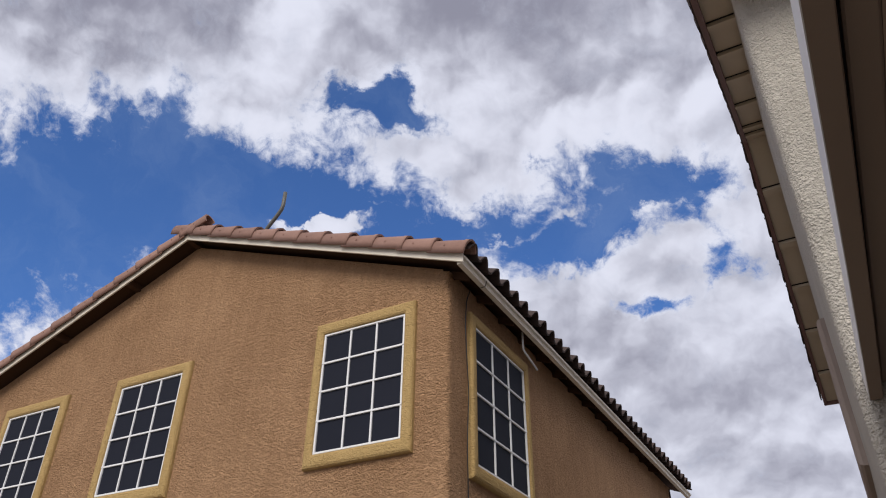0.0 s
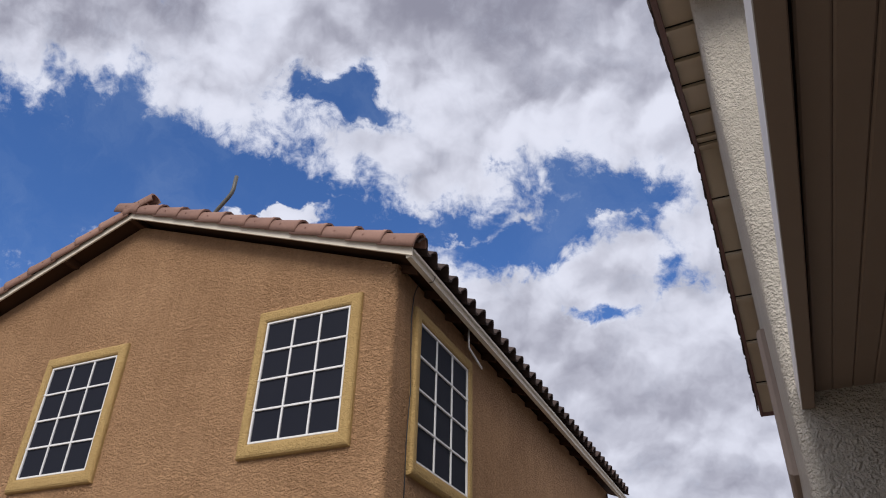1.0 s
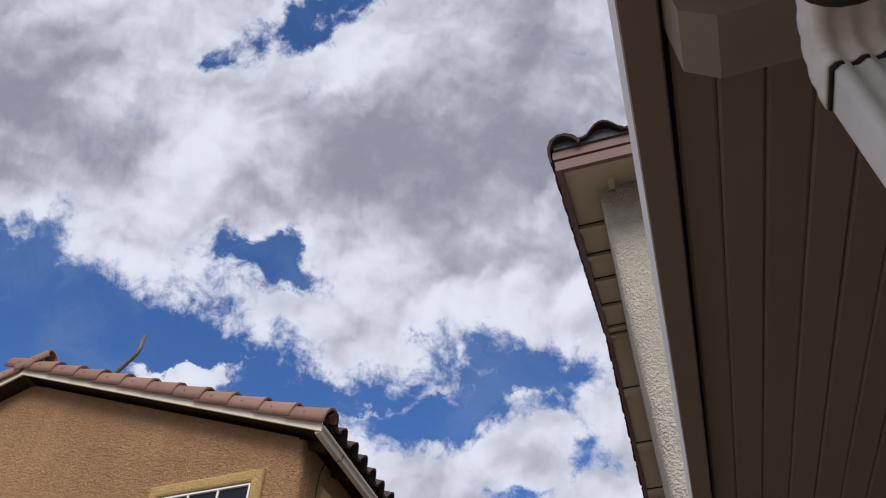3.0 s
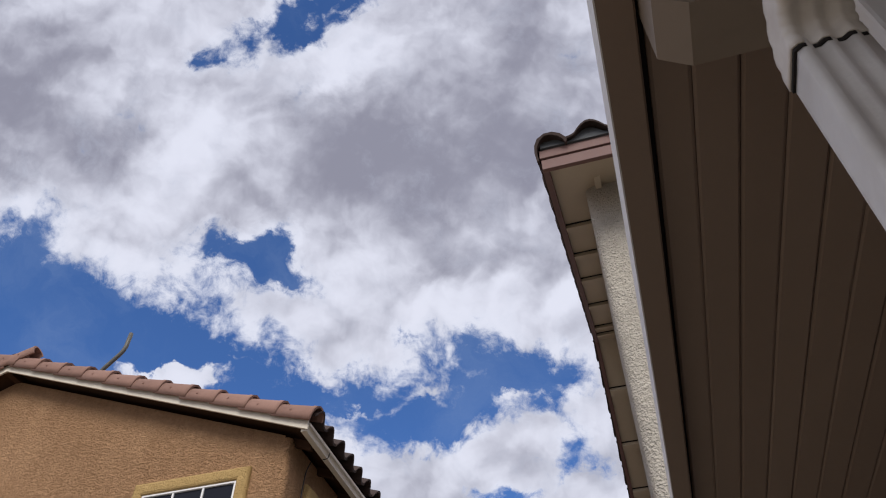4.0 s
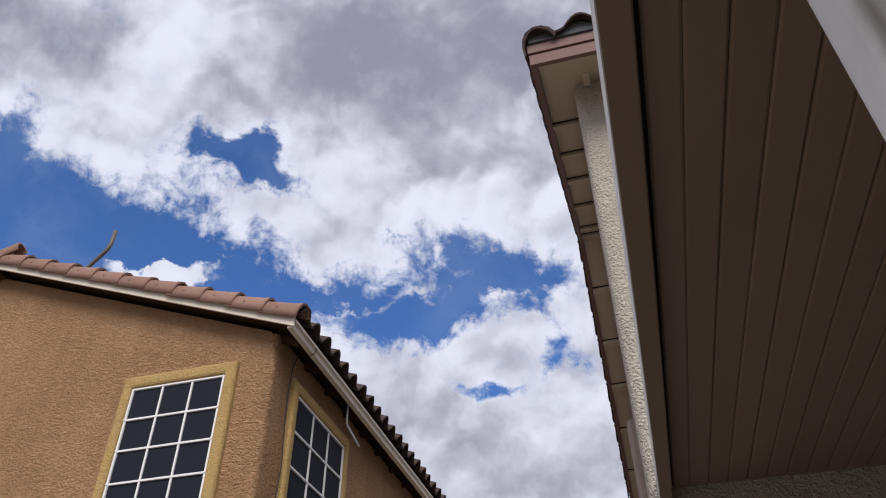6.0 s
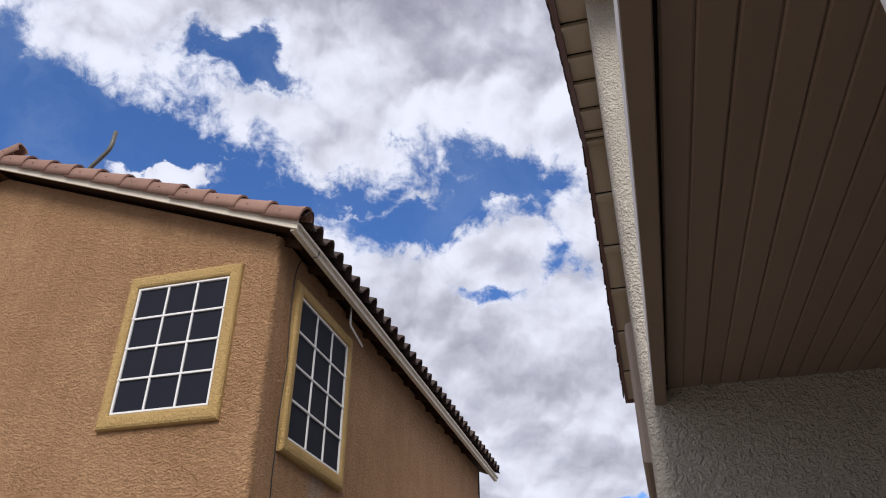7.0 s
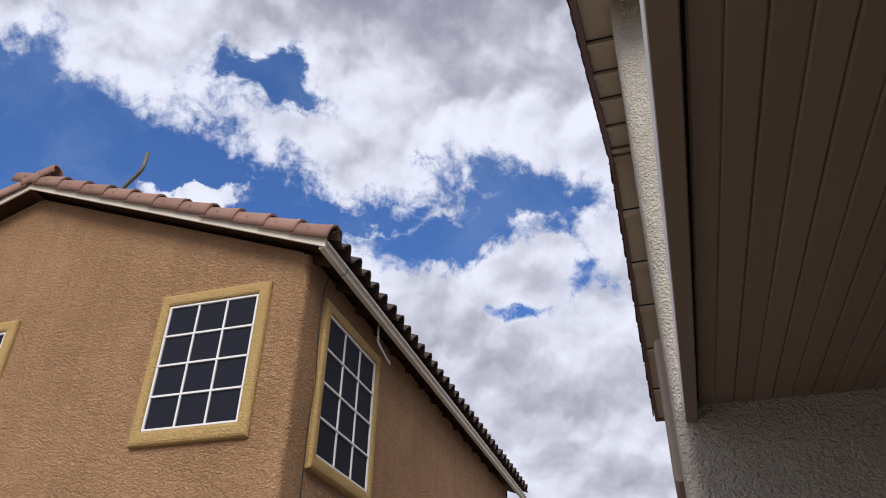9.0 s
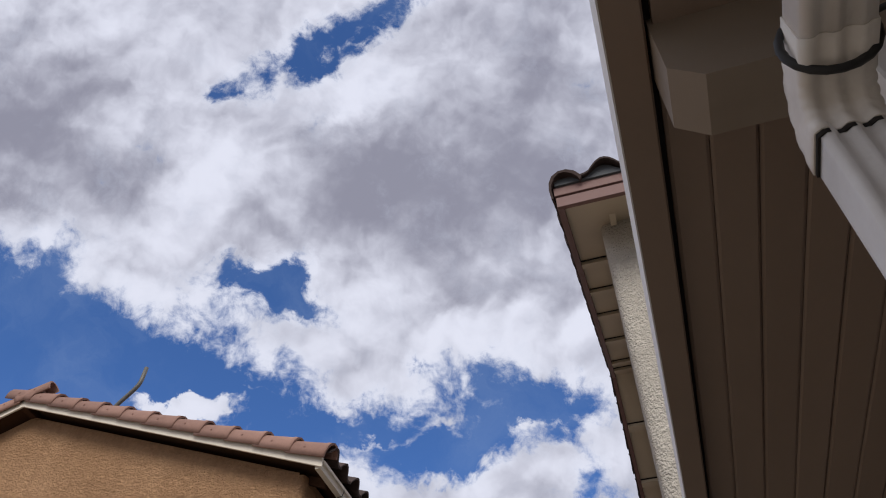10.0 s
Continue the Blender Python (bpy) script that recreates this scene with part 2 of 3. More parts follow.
TILE_SHEET = material("roof_tile_field", ((0.16, 0.095, 0.075), (0.30, 0.18, 0.145)), 0.88, grain=(30, 0.25), stain=(2.0, 0.3), island=0.6, bump=(("noise", 60.0, 0.002, 4.0),))
# tan-brown eave paint with the overhang's shade put into the colour
EAVE_WOOD = material("shade_dark_eave", ((0.044, 0.022, 0.013), (0.076, 0.039, 0.023)), 0.9, spec=0.1, grain=(25, 0.2), stain=(1.5, 0.2))
WHITE = material("white_frame", ((0.70, 0.70, 0.71), (0.80, 0.80, 0.81)), 0.45, grain=(80, 0.06), stain=(2.0, 0.1))
SCREEN = material("dark_sun_screen", ((0.012, 0.014, 0.023), (0.018, 0.020, 0.031)), 0.75, grain=(260, 0.3), stain=(1.2, 0.25), spec=0.12, bump=(("noise", 400.0, 0.0003, 1.0),))
PLASTER = material("cream_stucco", ((0.47, 0.43, 0.37), (0.66, 0.61, 0.535)), 0.95, grain=(30, 0.12), stain=(1.3, 0.28), streak=0.2,
                   bump=(("lump", 56.0, 0.0125, 3.0), ("lump", 105.0, 0.007, 2.0), ("noise", 7.0, 0.02, 2.0)), spec=0.15)
DUSTY = material("dusty_pink_beige_trim", ((0.27, 0.215, 0.185), (0.36, 0.295, 0.255)), 0.85, grain=(40, 0.15), stain=(2.0, 0.25), bump=(("noise", 60.0, 0.002, 3.0),), spec=0.15)
PINK = material("faded_pink_fascia", ((0.15, 0.085, 0.078), (0.21, 0.122, 0.11)), 0.7, grain=(40, 0.12), stain=(2.0, 0.2), bump=(("noise", 40.0, 0.0008, 3.0),))
SOFFIT = material("beige_soffit", ((0.46, 0.39, 0.29), (0.58, 0.50, 0.39)), 0.75, grain=(40, 0.1), stain=(2.5, 0.25), bump=(("noise", 50.0, 0.0008, 2.0),))
PATIO = material("brown_patio_ceiling", ((0.215, 0.160, 0.123), (0.285, 0.217, 0.169)), 0.65, grain=(60, 0.1), stain=(1.2, 0.22), vary=0.3, bump=(("noise", 30.0, 0.0006, 3.0),), spec=0.25)
PATIO_WHITE = material("white_patio_metal", ((0.60, 0.58, 0.55), (0.72, 0.70, 0.67)), 0.5, grain=(70, 0.06), stain=(2.0, 0.2), streak=0.2)
SPOUT = material("downspout_paint", ((0.55, 0.50, 0.44), (0.84, 0.81, 0.76)), 0.45, grain=(50, 0.15), stain=(7.0, 0.35), streak=0.5, bump=(("noise", 90.0, 0.0005, 2.0),))
# pale beam paint, darkened to hold the shade under the cover
BEAM = material("shade_dark_beam", ((0.20, 0.158, 0.118), (0.28, 0.230, 0.180)), 0.6, grain=(50, 0.1), stain=(4.0, 0.3))
# near-black for open joints and for the drawn lookout shadows
GAP_SHADE = material("gap_and_shade", ((0.012, 0.010, 0.009), (0.02, 0.017, 0.015)), 0.9)
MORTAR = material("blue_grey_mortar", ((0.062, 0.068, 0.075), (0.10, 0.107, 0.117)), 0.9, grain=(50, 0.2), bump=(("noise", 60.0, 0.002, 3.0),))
CABLE = material("black_cable", ((0.012, 0.012, 0.013), (0.022, 0.022, 0.022)), 0.5)
PIPE = material("weathered_metal_pipe", ((0.085, 0.082, 0.075), (0.15, 0.145, 0.132)), 0.55, metal=0.3, grain=(60, 0.2), stain=(8, 0.3))
CONCRETE = material("pale_concrete", ((0.185, 0.161, 0.135), (0.262, 0.230, 0.194)), 0.9, grain=(20, 0.2), stain=(0.5, 0.25), bump=(("noise", 60.0, 0.002, 4.0),))


# ---- building blocks ----
def part(name, bm, mat, parent, label="", world=None):
    """Links a bmesh as one mesh under a thing or a part."""
    mesh = bpy.data.meshes.new(name)
    bmesh.ops.recalc_face_normals(bm, faces=bm.faces)
    bm.to_mesh(mesh)
    bm.free()
    for m in mat if isinstance(mat, (list, tuple)) else (mat,):
        mesh.materials.append(m)
    ob = new(name, mesh)
    ob.parent = parent
    if world is not None:
        ob.matrix_basis = world
    return tagged(ob, label)


def piece(name, mesh, parent, m):
    ob = new(name, mesh)
    ob.parent = parent
    ob.matrix_basis = m
    return ob


def thing(name, label, category, group="", kind=""):
    return tagged(new(name), label, category, group, kind)


def box(bm, x0, x1, y0, y1, z0, z1, m=None, bevel=0.0):
    vs = [bm.verts.new(Vector((x, y, z)) if m is None else m @ Vector((x, y, z))) for x in (x0, x1) for y in (y0, y1) for z in (z0, z1)]
    fs = [bm.faces.new([vs[i] for i in q]) for q in ((0, 1, 3, 2), (4, 6, 7, 5), (0, 4, 5, 1), (2, 3, 7, 6), (0, 2, 6, 4), (1, 5, 7, 3))]
    if bevel:
        es = list({e for f in fs for e in f.edges})
        bmesh.ops.bevel(bm, geom=es, offset=bevel, segments=2, affect="EDGES", profile=0.6)
    return bm


def hexa(bm, quad_a, quad_b):
    """A block between two four-cornered ends."""
    a, b = [bm.verts.new(p) for p in quad_a], [bm.verts.new(p) for p in quad_b]
    bm.faces.new(a), bm.faces.new(b[::-1])
    for i in range(4):
        bm.faces.new((a[i], a[(i + 1) % 4], b[(i + 1) % 4], b[i]))
    return bm


def prism(bm, outline, a, b):
    """Extrudes outline (points as functions of the end) from a to b: outline(end) gives a list of places."""
    ra, rb = [bm.verts.new(p) for p in outline(a)], [bm.verts.new(p) for p in outline(b)]
    bm.faces.new(ra), bm.faces.new(rb[::-1])
    n = len(ra)
    for i in range(n):
        bm.faces.new((ra[i], ra[(i + 1) % n], rb[(i + 1) % n], rb[i]))
    return bm


def tube(bm, points, radius, sides=10):
    """A round rod along a bent line."""
    rings = []
    for i, p in enumerate(points):
        p = Vector(p)
        along = (Vector(points[min(i + 1, len(points) - 1)]) - Vector(points[max(i - 1, 0)])).normalized()
        u = along.orthogonal().normalized() if not rings else (last_u - along * last_u.dot(along)).normalized()
        last_u = u
        v = along.cross(u)
        rings.append([bm.verts.new(p + radius * (math.cos(2 * math.pi * k / sides) * u + math.sin(2 * math.pi * k / sides) * v)) for k in range(sides)])
    for a, b in zip(rings, rings[1:]):
        for k in range(sides):
            f = bm.faces.new((a[k], a[(k + 1) % sides], b[(k + 1) % sides], b[k]))
            f.smooth = True
    bm.faces.new(rings[0][::-1]), bm.faces.new(rings[-1])
    return bm


def wall_sheet(bm, m, us, vs, holes, depth=0.14):
    """A wall with openings in the plane of m (u across, v up, out towards the viewer); us, vs: grid lines; holes: u0, u1, v0, v1."""
    def open_at(u, v):
        return any(a < u < b and c < v < d for a, b, c, d in holes)
    cache = {}

    def vert(u, v, o):
        key = (round(u, 4), round(v, 4), o)
        if key not in cache:
            cache[key] = bm.verts.new(m @ Vector((u, v, o)))
        return cache[key]
    us, vs = sorted({*us, *(h[i] for h in holes for i in (0, 1))}), sorted({*vs, *(h[i] for h in holes for i in (2, 3))})
    for u0, u1 in zip(us, us[1:]):
        for v0, v1 in zip(vs, vs[1:]):
            if open_at((u0 + u1) / 2, (v0 + v1) / 2):
                continue
            for o in (0.0, -depth):
                bm.faces.new([vert(u, v, o) for u, v in ((u0, v0), (u1, v0), (u1, v1), (u0, v1))])
    for a, b, c, d in holes:
        ring = [(a, c), (b, c), (b, d), (a, d)]
        for (ua, va), (ub, vb) in zip(ring, ring[1:] + ring[:1]):
            bm.faces.new([vert(ua, va, 0.0), vert(ub, vb, 0.0), vert(ub, vb, -depth), vert(ua, va, -depth)])
    return bm


def frame_ring(bm, m, inner, margins, profile):
    """A picture-frame ring round inner (u0, u1, v0, v1). margins: left, right, bottom, top. profile: share from inner to outer edge, height."""
    u0, u1, v0, v1 = inner
    left, right, low, top = margins
    rings = []
    for s, o in profile:
        rings.append([bm.verts.new(m @ Vector(p)) for p in ((u0 - left * s, v0 - low * s, o), (u1 + right * s, v0 - low * s, o), (u1 + right * s, v1 + top * s, o), (u0 - left * s, v1 + top * s, o))])
    for a, b in zip(rings, rings[1:]):
        for k in range(4):
            bm.faces.new((a[k], a[(k + 1) % 4], b[(k + 1) % 4], b[k]))
    return bm


TRIM_PROFILE = [(0.0, -0.03), (0.0, 0.042), (0.05, 0.056), (0.18, 0.066), (0.5, 0.069), (0.78, 0.066), (0.92, 0.055), (1.0, 0.034), (1.0, -0.005)]


def window_unit(parent, m, inner, margins, trim_mat, columns=3, rows=4):
    """A screened window: rounded stucco surround, white frame, bars and panes of its own."""
    u0, u1, v0, v1 = inner
    trim = part("window", frame_ring(bmesh.new(), m, inner, margins, TRIM_PROFILE), trim_mat, parent, "rounded stucco surround with a dark screened window")
    for f in trim.data.polygons:
        f.use_smooth = False
    e = 0.028
    m = m @ Matrix.Translation((0, 0, 0.028))     # the screen stands almost flush with the surround
    part("window_frame", frame_ring(bmesh.new(), m, (u0 + e, u1 - e, v0 + e, v1 - e), (e - 0.002,) * 4, [(0.0, -0.05), (0.0, 0.008), (0.15, 0.014), (0.85, 0.014), (1.0, 0.008), (1.0, -0.05)]), WHITE, trim, "white window frame")
    a0, a1, b0, b1 = u0 + e, u1 - e, v0 + e, v1 - e
    for k in range(1, columns):
        u = a0 + (a1 - a0) * k / columns
        part("glazing_bar", box(bmesh.new(), u - 0.011, u + 0.011, b0, b1, -0.012, 0.010, m, 0.003), WHITE, trim)
    for k in range(1, rows):
        v = b0 + (b1 - b0) * k / rows
        part("glazing_bar", box(bmesh.new(), a0, a1, v - 0.011, v + 0.011, -0.010, 0.013, m, 0.003), WHITE, trim)
        for u in (a0 - 0.013, a1 + 0.013):
            part("screen_clip", box(bmesh.new(), u - 0.009, u + 0.009, v - 0.008, v + 0.008, 0.012, 0.022, m, 0.003), WHITE, trim)
    for i in range(columns):
        for k in range(rows):
            w, h = (a1 - a0) / columns, (b1 - b0) / rows
            part("pane", box(bmesh.new(), a0 + i * w + 0.001, a0 + (i + 1) * w - 0.001, b0 + k * h + 0.001, b0 + (k + 1) * h - 0.001, -0.02, -0.006, m), SCREEN, trim)
    return trim


def wave(u):
    """Height of an S tile across its width, u from 0 to 1."""
    return 0.080 * math.sin(math.pi * u / 0.66) if u < 0.66 else -0.014 * math.sin(math.pi * (u - 0.66) / 0.34)


def s_tile_mesh(name, mats, period, length, thick=0.016, phase=0.0, tall=1.0):
    bm = bmesh.new()
    n, rows = 11, []
    for y, lift in ((0.0, 0.012), (length, 0.0)):
        rows.append([[bm.verts.new((period * (k / n * 1.06), y, tall * wave((min(k / n, 0.9999) - phase) % 1.0) + lift + o)) for k in range(n + 1)] for o in (0.0, thick)])
    (la, ua), (lb, ub) = rows
    for k in range(n):
        for quad in ((la[k], la[k + 1], lb[k + 1], lb[k]), (ua[k], ub[k], ub[k + 1], ua[k + 1]), (la[k], ua[k], ua[k + 1], la[k + 1]), (lb[k], lb[k + 1], ub[k + 1], ub[k])):
            bm.faces.new(quad)
    bm.faces.new((la[0], lb[0], ub[0], ua[0])), bm.faces.new((la[n], ua[n], ub[n], lb[n]))
    bmesh.ops.recalc_face_normals(bm, faces=bm.faces)
    mesh = bpy.data.meshes.new(name)
    bm.to_mesh(mesh)
    bm.free()
    mesh.materials.append(mats)
    return mesh


RAKE_SECTION = [(-0.046, -0.066), (-0.052, 0.0), (-0.045, 0.055), (-0.02, 0.102), (0.03, 0.130), (0.085, 0.130), (0.135, 0.105), (0.165, 0.07), (0.175, 0.045)]


def rake_tile_mesh(name, mat, side, length=0.425, thick=0.017, big=1.0, taper=0.88):
    """Rounded cover tile for a sloping roof edge; side -1: its outer face looks to -x."""
    bm = bmesh.new()
    rings = []
    for y, size, lift in ((0.0, big * 1.03, 0.024), (0.045, big * 1.02, 0.022), (0.06, big * 0.985, 0.018), (length, big * taper, -0.010)):
        outer = [bm.verts.new((-side * x * size, y, z * size + lift)) for x, z in RAKE_SECTION]
        inner = [bm.verts.new((-side * (x * size + (thick if x < 0.05 else -thick) * (0.9 if abs(x - 0.055) > 0.03 else 0)), y, (z - (thick if z > 0.04 else 0)) * size + lift)) for x, z in RAKE_SECTION]
        rings.append((outer, inner))
    n = len(RAKE_SECTION)
    for (oa, ia), (ob, ib) in zip(rings, rings[1:]):
        for k in range(n - 1):
            f = bm.faces.new((oa[k], oa[k + 1], ob[k + 1], ob[k]))
            f.smooth = True
            bm.faces.new((ia[k], ib[k], ib[k + 1], ia[k + 1]))
        bm.faces.new((oa[0], ob[0], ib[0], ia[0])), bm.faces.new((oa[n - 1], ia[n - 1], ib[n - 1], ob[n - 1]))
    for outer, inner in (rings[0], rings[-1]):
        for k in range(n - 1):
            bm.faces.new((outer[k], inner[k], inner[k + 1], outer[k + 1]))
    # nail head in the outer face
    box(bm, -side * -0.056, -side * -0.044, length * 0.55, length * 0.55 + 0.016, 0.02, 0.036)
    bmesh.ops.recalc_face_normals(bm, faces=bm.faces)
    mesh = bpy.data.meshes.new(name)
    bm.to_mesh(mesh)
    bm.free()
    mesh.materials.append(mat)
    return mesh


def ridge_tile_mesh(name, mat, length=0.42, radius=0.13):
    bm = bmesh.new()
    rings = []
    for y, r in ((0.0, radius), (0.04, radius), (length, radius * 0.86)):
        rings.append([[bm.verts.new((q * math.cos(a), y, q * 0.8 * math.sin(a))) for a in [math.pi * k / 10 for k in range(11)]] for q in (r, r - 0.018)])
    for (oa, ia), (ob, ib) in zip(rings, rings[1:]):
        for k in range(10):
            f = bm.faces.new((oa[k], oa[k + 1], ob[k + 1], ob[k]))
            f.smooth = True
            bm.faces.new((ia[k], ib[k], ib[k + 1], ia[k + 1]))
    for o, i in (rings[0], rings[-1]):
        for k in range(10):
            bm.faces.new((o[k], i[k], i[k + 1], o[k + 1]))
    bmesh.ops.recalc_face_normals(bm, faces=bm.faces)
    mesh = bpy.data.meshes.new(name)
    bm.to_mesh(mesh)
    bm.free()
    mesh.materials.append(mat)
    return mesh


def tile_field(parent, m, width, height, period, course, mat, skip=0):
    """The tiles of one roof slope as one stepped, waved sheet in the plane of m (x across, y up the slope)."""
    bm = bmesh.new()
    cols, rows = int(width / period), int(height / course)
    fit_w, fit_h = width / cols, height / rows
    n = 8
    for r in range(skip, rows):
        line = [[], []]
        for c in range(cols):
            for k in range(n + (c == cols - 1)):
                x = (c + k / n) * fit_w
                z = wave(k / n)
                for side, (y, lift) in enumerate(((r * fit_h - 0.01, 0.030), ((r + 1) * fit_h, 0.004))):
                    p = m @ Vector((x, y, z + lift))
                    line[side].append(bm.verts.new(p))
        low, high = line
        drop = [bm.verts.new(v.co - m.to_3x3().col[2] * 0.022) for v in low]
        for k in range(len(low) - 1):
            bm.faces.new((low[k], low[k + 1], high[k + 1], high[k]))
            bm.faces.new((drop[k], drop[k + 1], low[k + 1], low[k]))
    return tagged(part("roof_tiles", bm, mat, parent), kind="stuff")


def axes(origin, x, y, z):
    m = Matrix.Identity(4)
    for k, v in enumerate((x, y, z)):
        m.col[k][:3] = Vector(v)
    m.col[3][:3] = Vector(origin)
    return m


# ---- ground ----
def ground_sheet():
    bm = bmesh.new()
    n = 24
    grid = [[bm.verts.new((-1500 + 3000 * i / n, -1500 + 3000 * j / n, 0.0)) for j in range(n + 1)] for i in range(n + 1)]
    for i in range(n):
        for j in range(n):
            bm.faces.new((grid[i][j], grid[i + 1][j], grid[i + 1][j + 1], grid[i][j + 1]))
    ob = part("ground", bm, CONCRETE, None)
    tagged(ob, "pale sandy concrete yard reaching the horizon", "ground", kind="structure")


ground_sheet()

# ---- tan house ----
RIDGE_X, EAVE_X, LEFT_X = -4.23, 0.312, -8.772     # ridge and the two eaves
EAVE_Z, RISE = 6.235, 0.3877                      # underside of the fascia; slope
DEPTH = 9.62
SD, SN = Vector((0, 1, 0)), Vector((1, 0, 0))     # along the long wall, and out of it
FRONT = axes((0, 0, 0), (1, 0, 0), (0, 0, 1), (0, -1, 0))
SIDE = axes((0, 0, 0), SD, (0, 0, 1), SN)
FRONT_Y = -0.25


def roof_under(x):
    return EAVE_Z + RISE * (EAVE_X - max(x, 2 * RIDGE_X - x))


def tan_house():
    house = thing("house", "two-storey tan stucco house with a pinkish tile roof and cream fascia", "house")
    f_wins = [(-1.66, -0.532, 4.44, 5.907), (-5.10, -3.955, 4.42, 5.907), (-7.50, -6.36, 4.42, 5.90)]
    s_wins = [(0.57, 1.977, 4.25, 5.888)]
    r = 0.07
    wall_top = roof_under(0.0) - 0.02
    # gable wall with its openings, then the triangle above
    bm = wall_sheet(bmesh.new(), FRONT, [-8.48, -r], [0.0, wall_top], f_wins)
    for y in (0.0, 0.14):
        tri = [bm.verts.new(p) for p in ((-8.48, y, wall_top), (-r, y, wall_top), (-r, y, roof_under(-r) - 0.0), (RIDGE_X, y, roof_under(RIDGE_X)), (-8.48, y, roof_under(-8.48)))]
        bm.faces.new(tri)
    part("gable_wall", bm, TAN, house, "tan lace-textured stucco gable wall")
    bm = wall_sheet(bmesh.new(), SIDE, [r, DEPTH], [0.0, wall_top + 0.02], s_wins)
    part("side_wall", bm, TAN, house, "tan stucco side wall with a stain below the window")
    # rounded outer corner
    bm = bmesh.new()
    rows = []
    a, b, c = Vector((-r, 0, 0)), Vector((0, 0, 0)), SD * r
    for z in (0.0, wall_top + 0.02):
        rows.append([bm.verts.new(a * (1 - t) ** 2 + b * 2 * t * (1 - t) + c * t * t + Vector((0, 0, z))) for t in [k / 8 for k in range(9)]])
    for k in range(8):
        f = bm.faces.new((rows[0][k], rows[0][k + 1], rows[1][k + 1], rows[1][k]))
        f.smooth = True
    part("wall_corner", bm, TAN, house)
    # rear and far walls
    back = SD * DEPTH
    bm = bmesh.new()
    hexa(bm, [(-8.48, DEPTH, 0), (-8.48, DEPTH, wall_top), (-8.48, DEPTH - 0.14, wall_top), (-8.48, DEPTH - 0.14, 0)], [(back.x, back.y, 0), (back.x, back.y, wall_top), (back.x, back.y - 0.14, wall_top), (back.x, back.y - 0.14, 0)])
    tri = [bm.verts.new(p) for p in ((-8.48, DEPTH, wall_top), (back.x, DEPTH, wall_top), (RIDGE_X, DEPTH, roof_under(RIDGE_X)))]
    bm.faces.new(tri)
    part("rear_wall", bm, TAN, house)
    part("far_wall", box(bmesh.new(), -8.48, -8.34, 0.14, DEPTH - 0.14, 0, wall_top), TAN, house)
    # windows
    for w in f_wins:
        window_unit(house, FRONT, w, (0.118, 0.132, 0.155, 0.145), YELLOW)
    for w in s_wins:
        window_unit(house, SIDE, w, (0.12, 0.112, 0.16, 0.14), YELLOW)
    # roof deck seen from below
    y0, y1 = FRONT_Y + 0.024, DEPTH + 0.46
    roof = part("roof", prism(bmesh.new(), lambda y: [Vector(p) for p in ((LEFT_X + 0.05, y, roof_under(LEFT_X + 0.05) + 0.08), (RIDGE_X, y, roof_under(RIDGE_X) + 0.08), (EAVE_X - 0.10, y, roof_under(EAVE_X - 0.10) + 0.08), (EAVE_X - 0.10, y, roof_under(EAVE_X - 0.10) + 0.125), (RIDGE_X, y, roof_under(RIDGE_X) + 0.108), (LEFT_X + 0.05, y, roof_under(LEFT_X + 0.05) + 0.125))], y0, y1), EAVE_WOOD, house, "boarded roof deck, brown darkened for the eave shade")
    # barge boards
    for side in (1, -1):
        xe = EAVE_X if side == 1 else LEFT_X
        bm = hexa(bmesh.new(), [(RIDGE_X, FRONT_Y, roof_under(RIDGE_X)), (RIDGE_X, FRONT_Y, roof_under(RIDGE_X) + 0.108), (RIDGE_X, y0 - 0.002, roof_under(RIDGE_X) + 0.108), (RIDGE_X, y0 - 0.002, roof_under(RIDGE_X))],
                  [(xe, FRONT_Y, EAVE_Z), (xe, FRONT_Y, EAVE_Z + 0.108), (xe, y0 - 0.002, EAVE_Z + 0.108), (xe, y0 - 0.002, EAVE_Z)])
        part("barge_board", bm, CREAM, house, "cream painted barge board")
    # lookouts under the gable overhang
    for x, w in ((RIDGE_X, 0.045), (-5.35, 0.04), (-6.75, 0.04)):
        z = roof_under(x) + 0.08
        part("lookout", box(bmesh.new(), x - w, x + w, y0, 0.05, z - 0.10, z - 0.002, None, 0.006), EAVE_WOOD, house)
    # gutter along the long eave
    def gutter_outline(y):
        base = Vector((EAVE_X, y, 0))
        return [Vector((base.x + dx, y, EAVE_Z + dz)) for dx, dz in ((-0.085, 0.0), (-0.024, 0.0), (-0.016, 0.04), (0.0, 0.052), (0.004, 0.092), (-0.008, 0.098), (-0.085, 0.098))]
    gutter = part("gutter", prism(bmesh.new(), gutter_outline, y0 + 0.002, DEPTH + 0.44), CREAM, house, "cream K-profile gutter")
    part("gutter_lip", prism(bmesh.new(), lambda y: [p + Vector((0.006, 0, 0)) for p in gutter_outline(y)[3:5]] + [p + Vector((0.012, 0, -0.012)) for p in gutter_outline(y)[4:5]] + [p + Vector((0.012, 0, 0.008)) for p in gutter_outline(y)[3:4]], y0 + 0.002, DEPTH + 0.44), CREAM, gutter)
    left = part("left_fascia", box(bmesh.new(), LEFT_X, LEFT_X + 0.045, y0 + 0.002, DEPTH + 0.44, EAVE_Z, EAVE_Z + 0.108), CREAM, house)
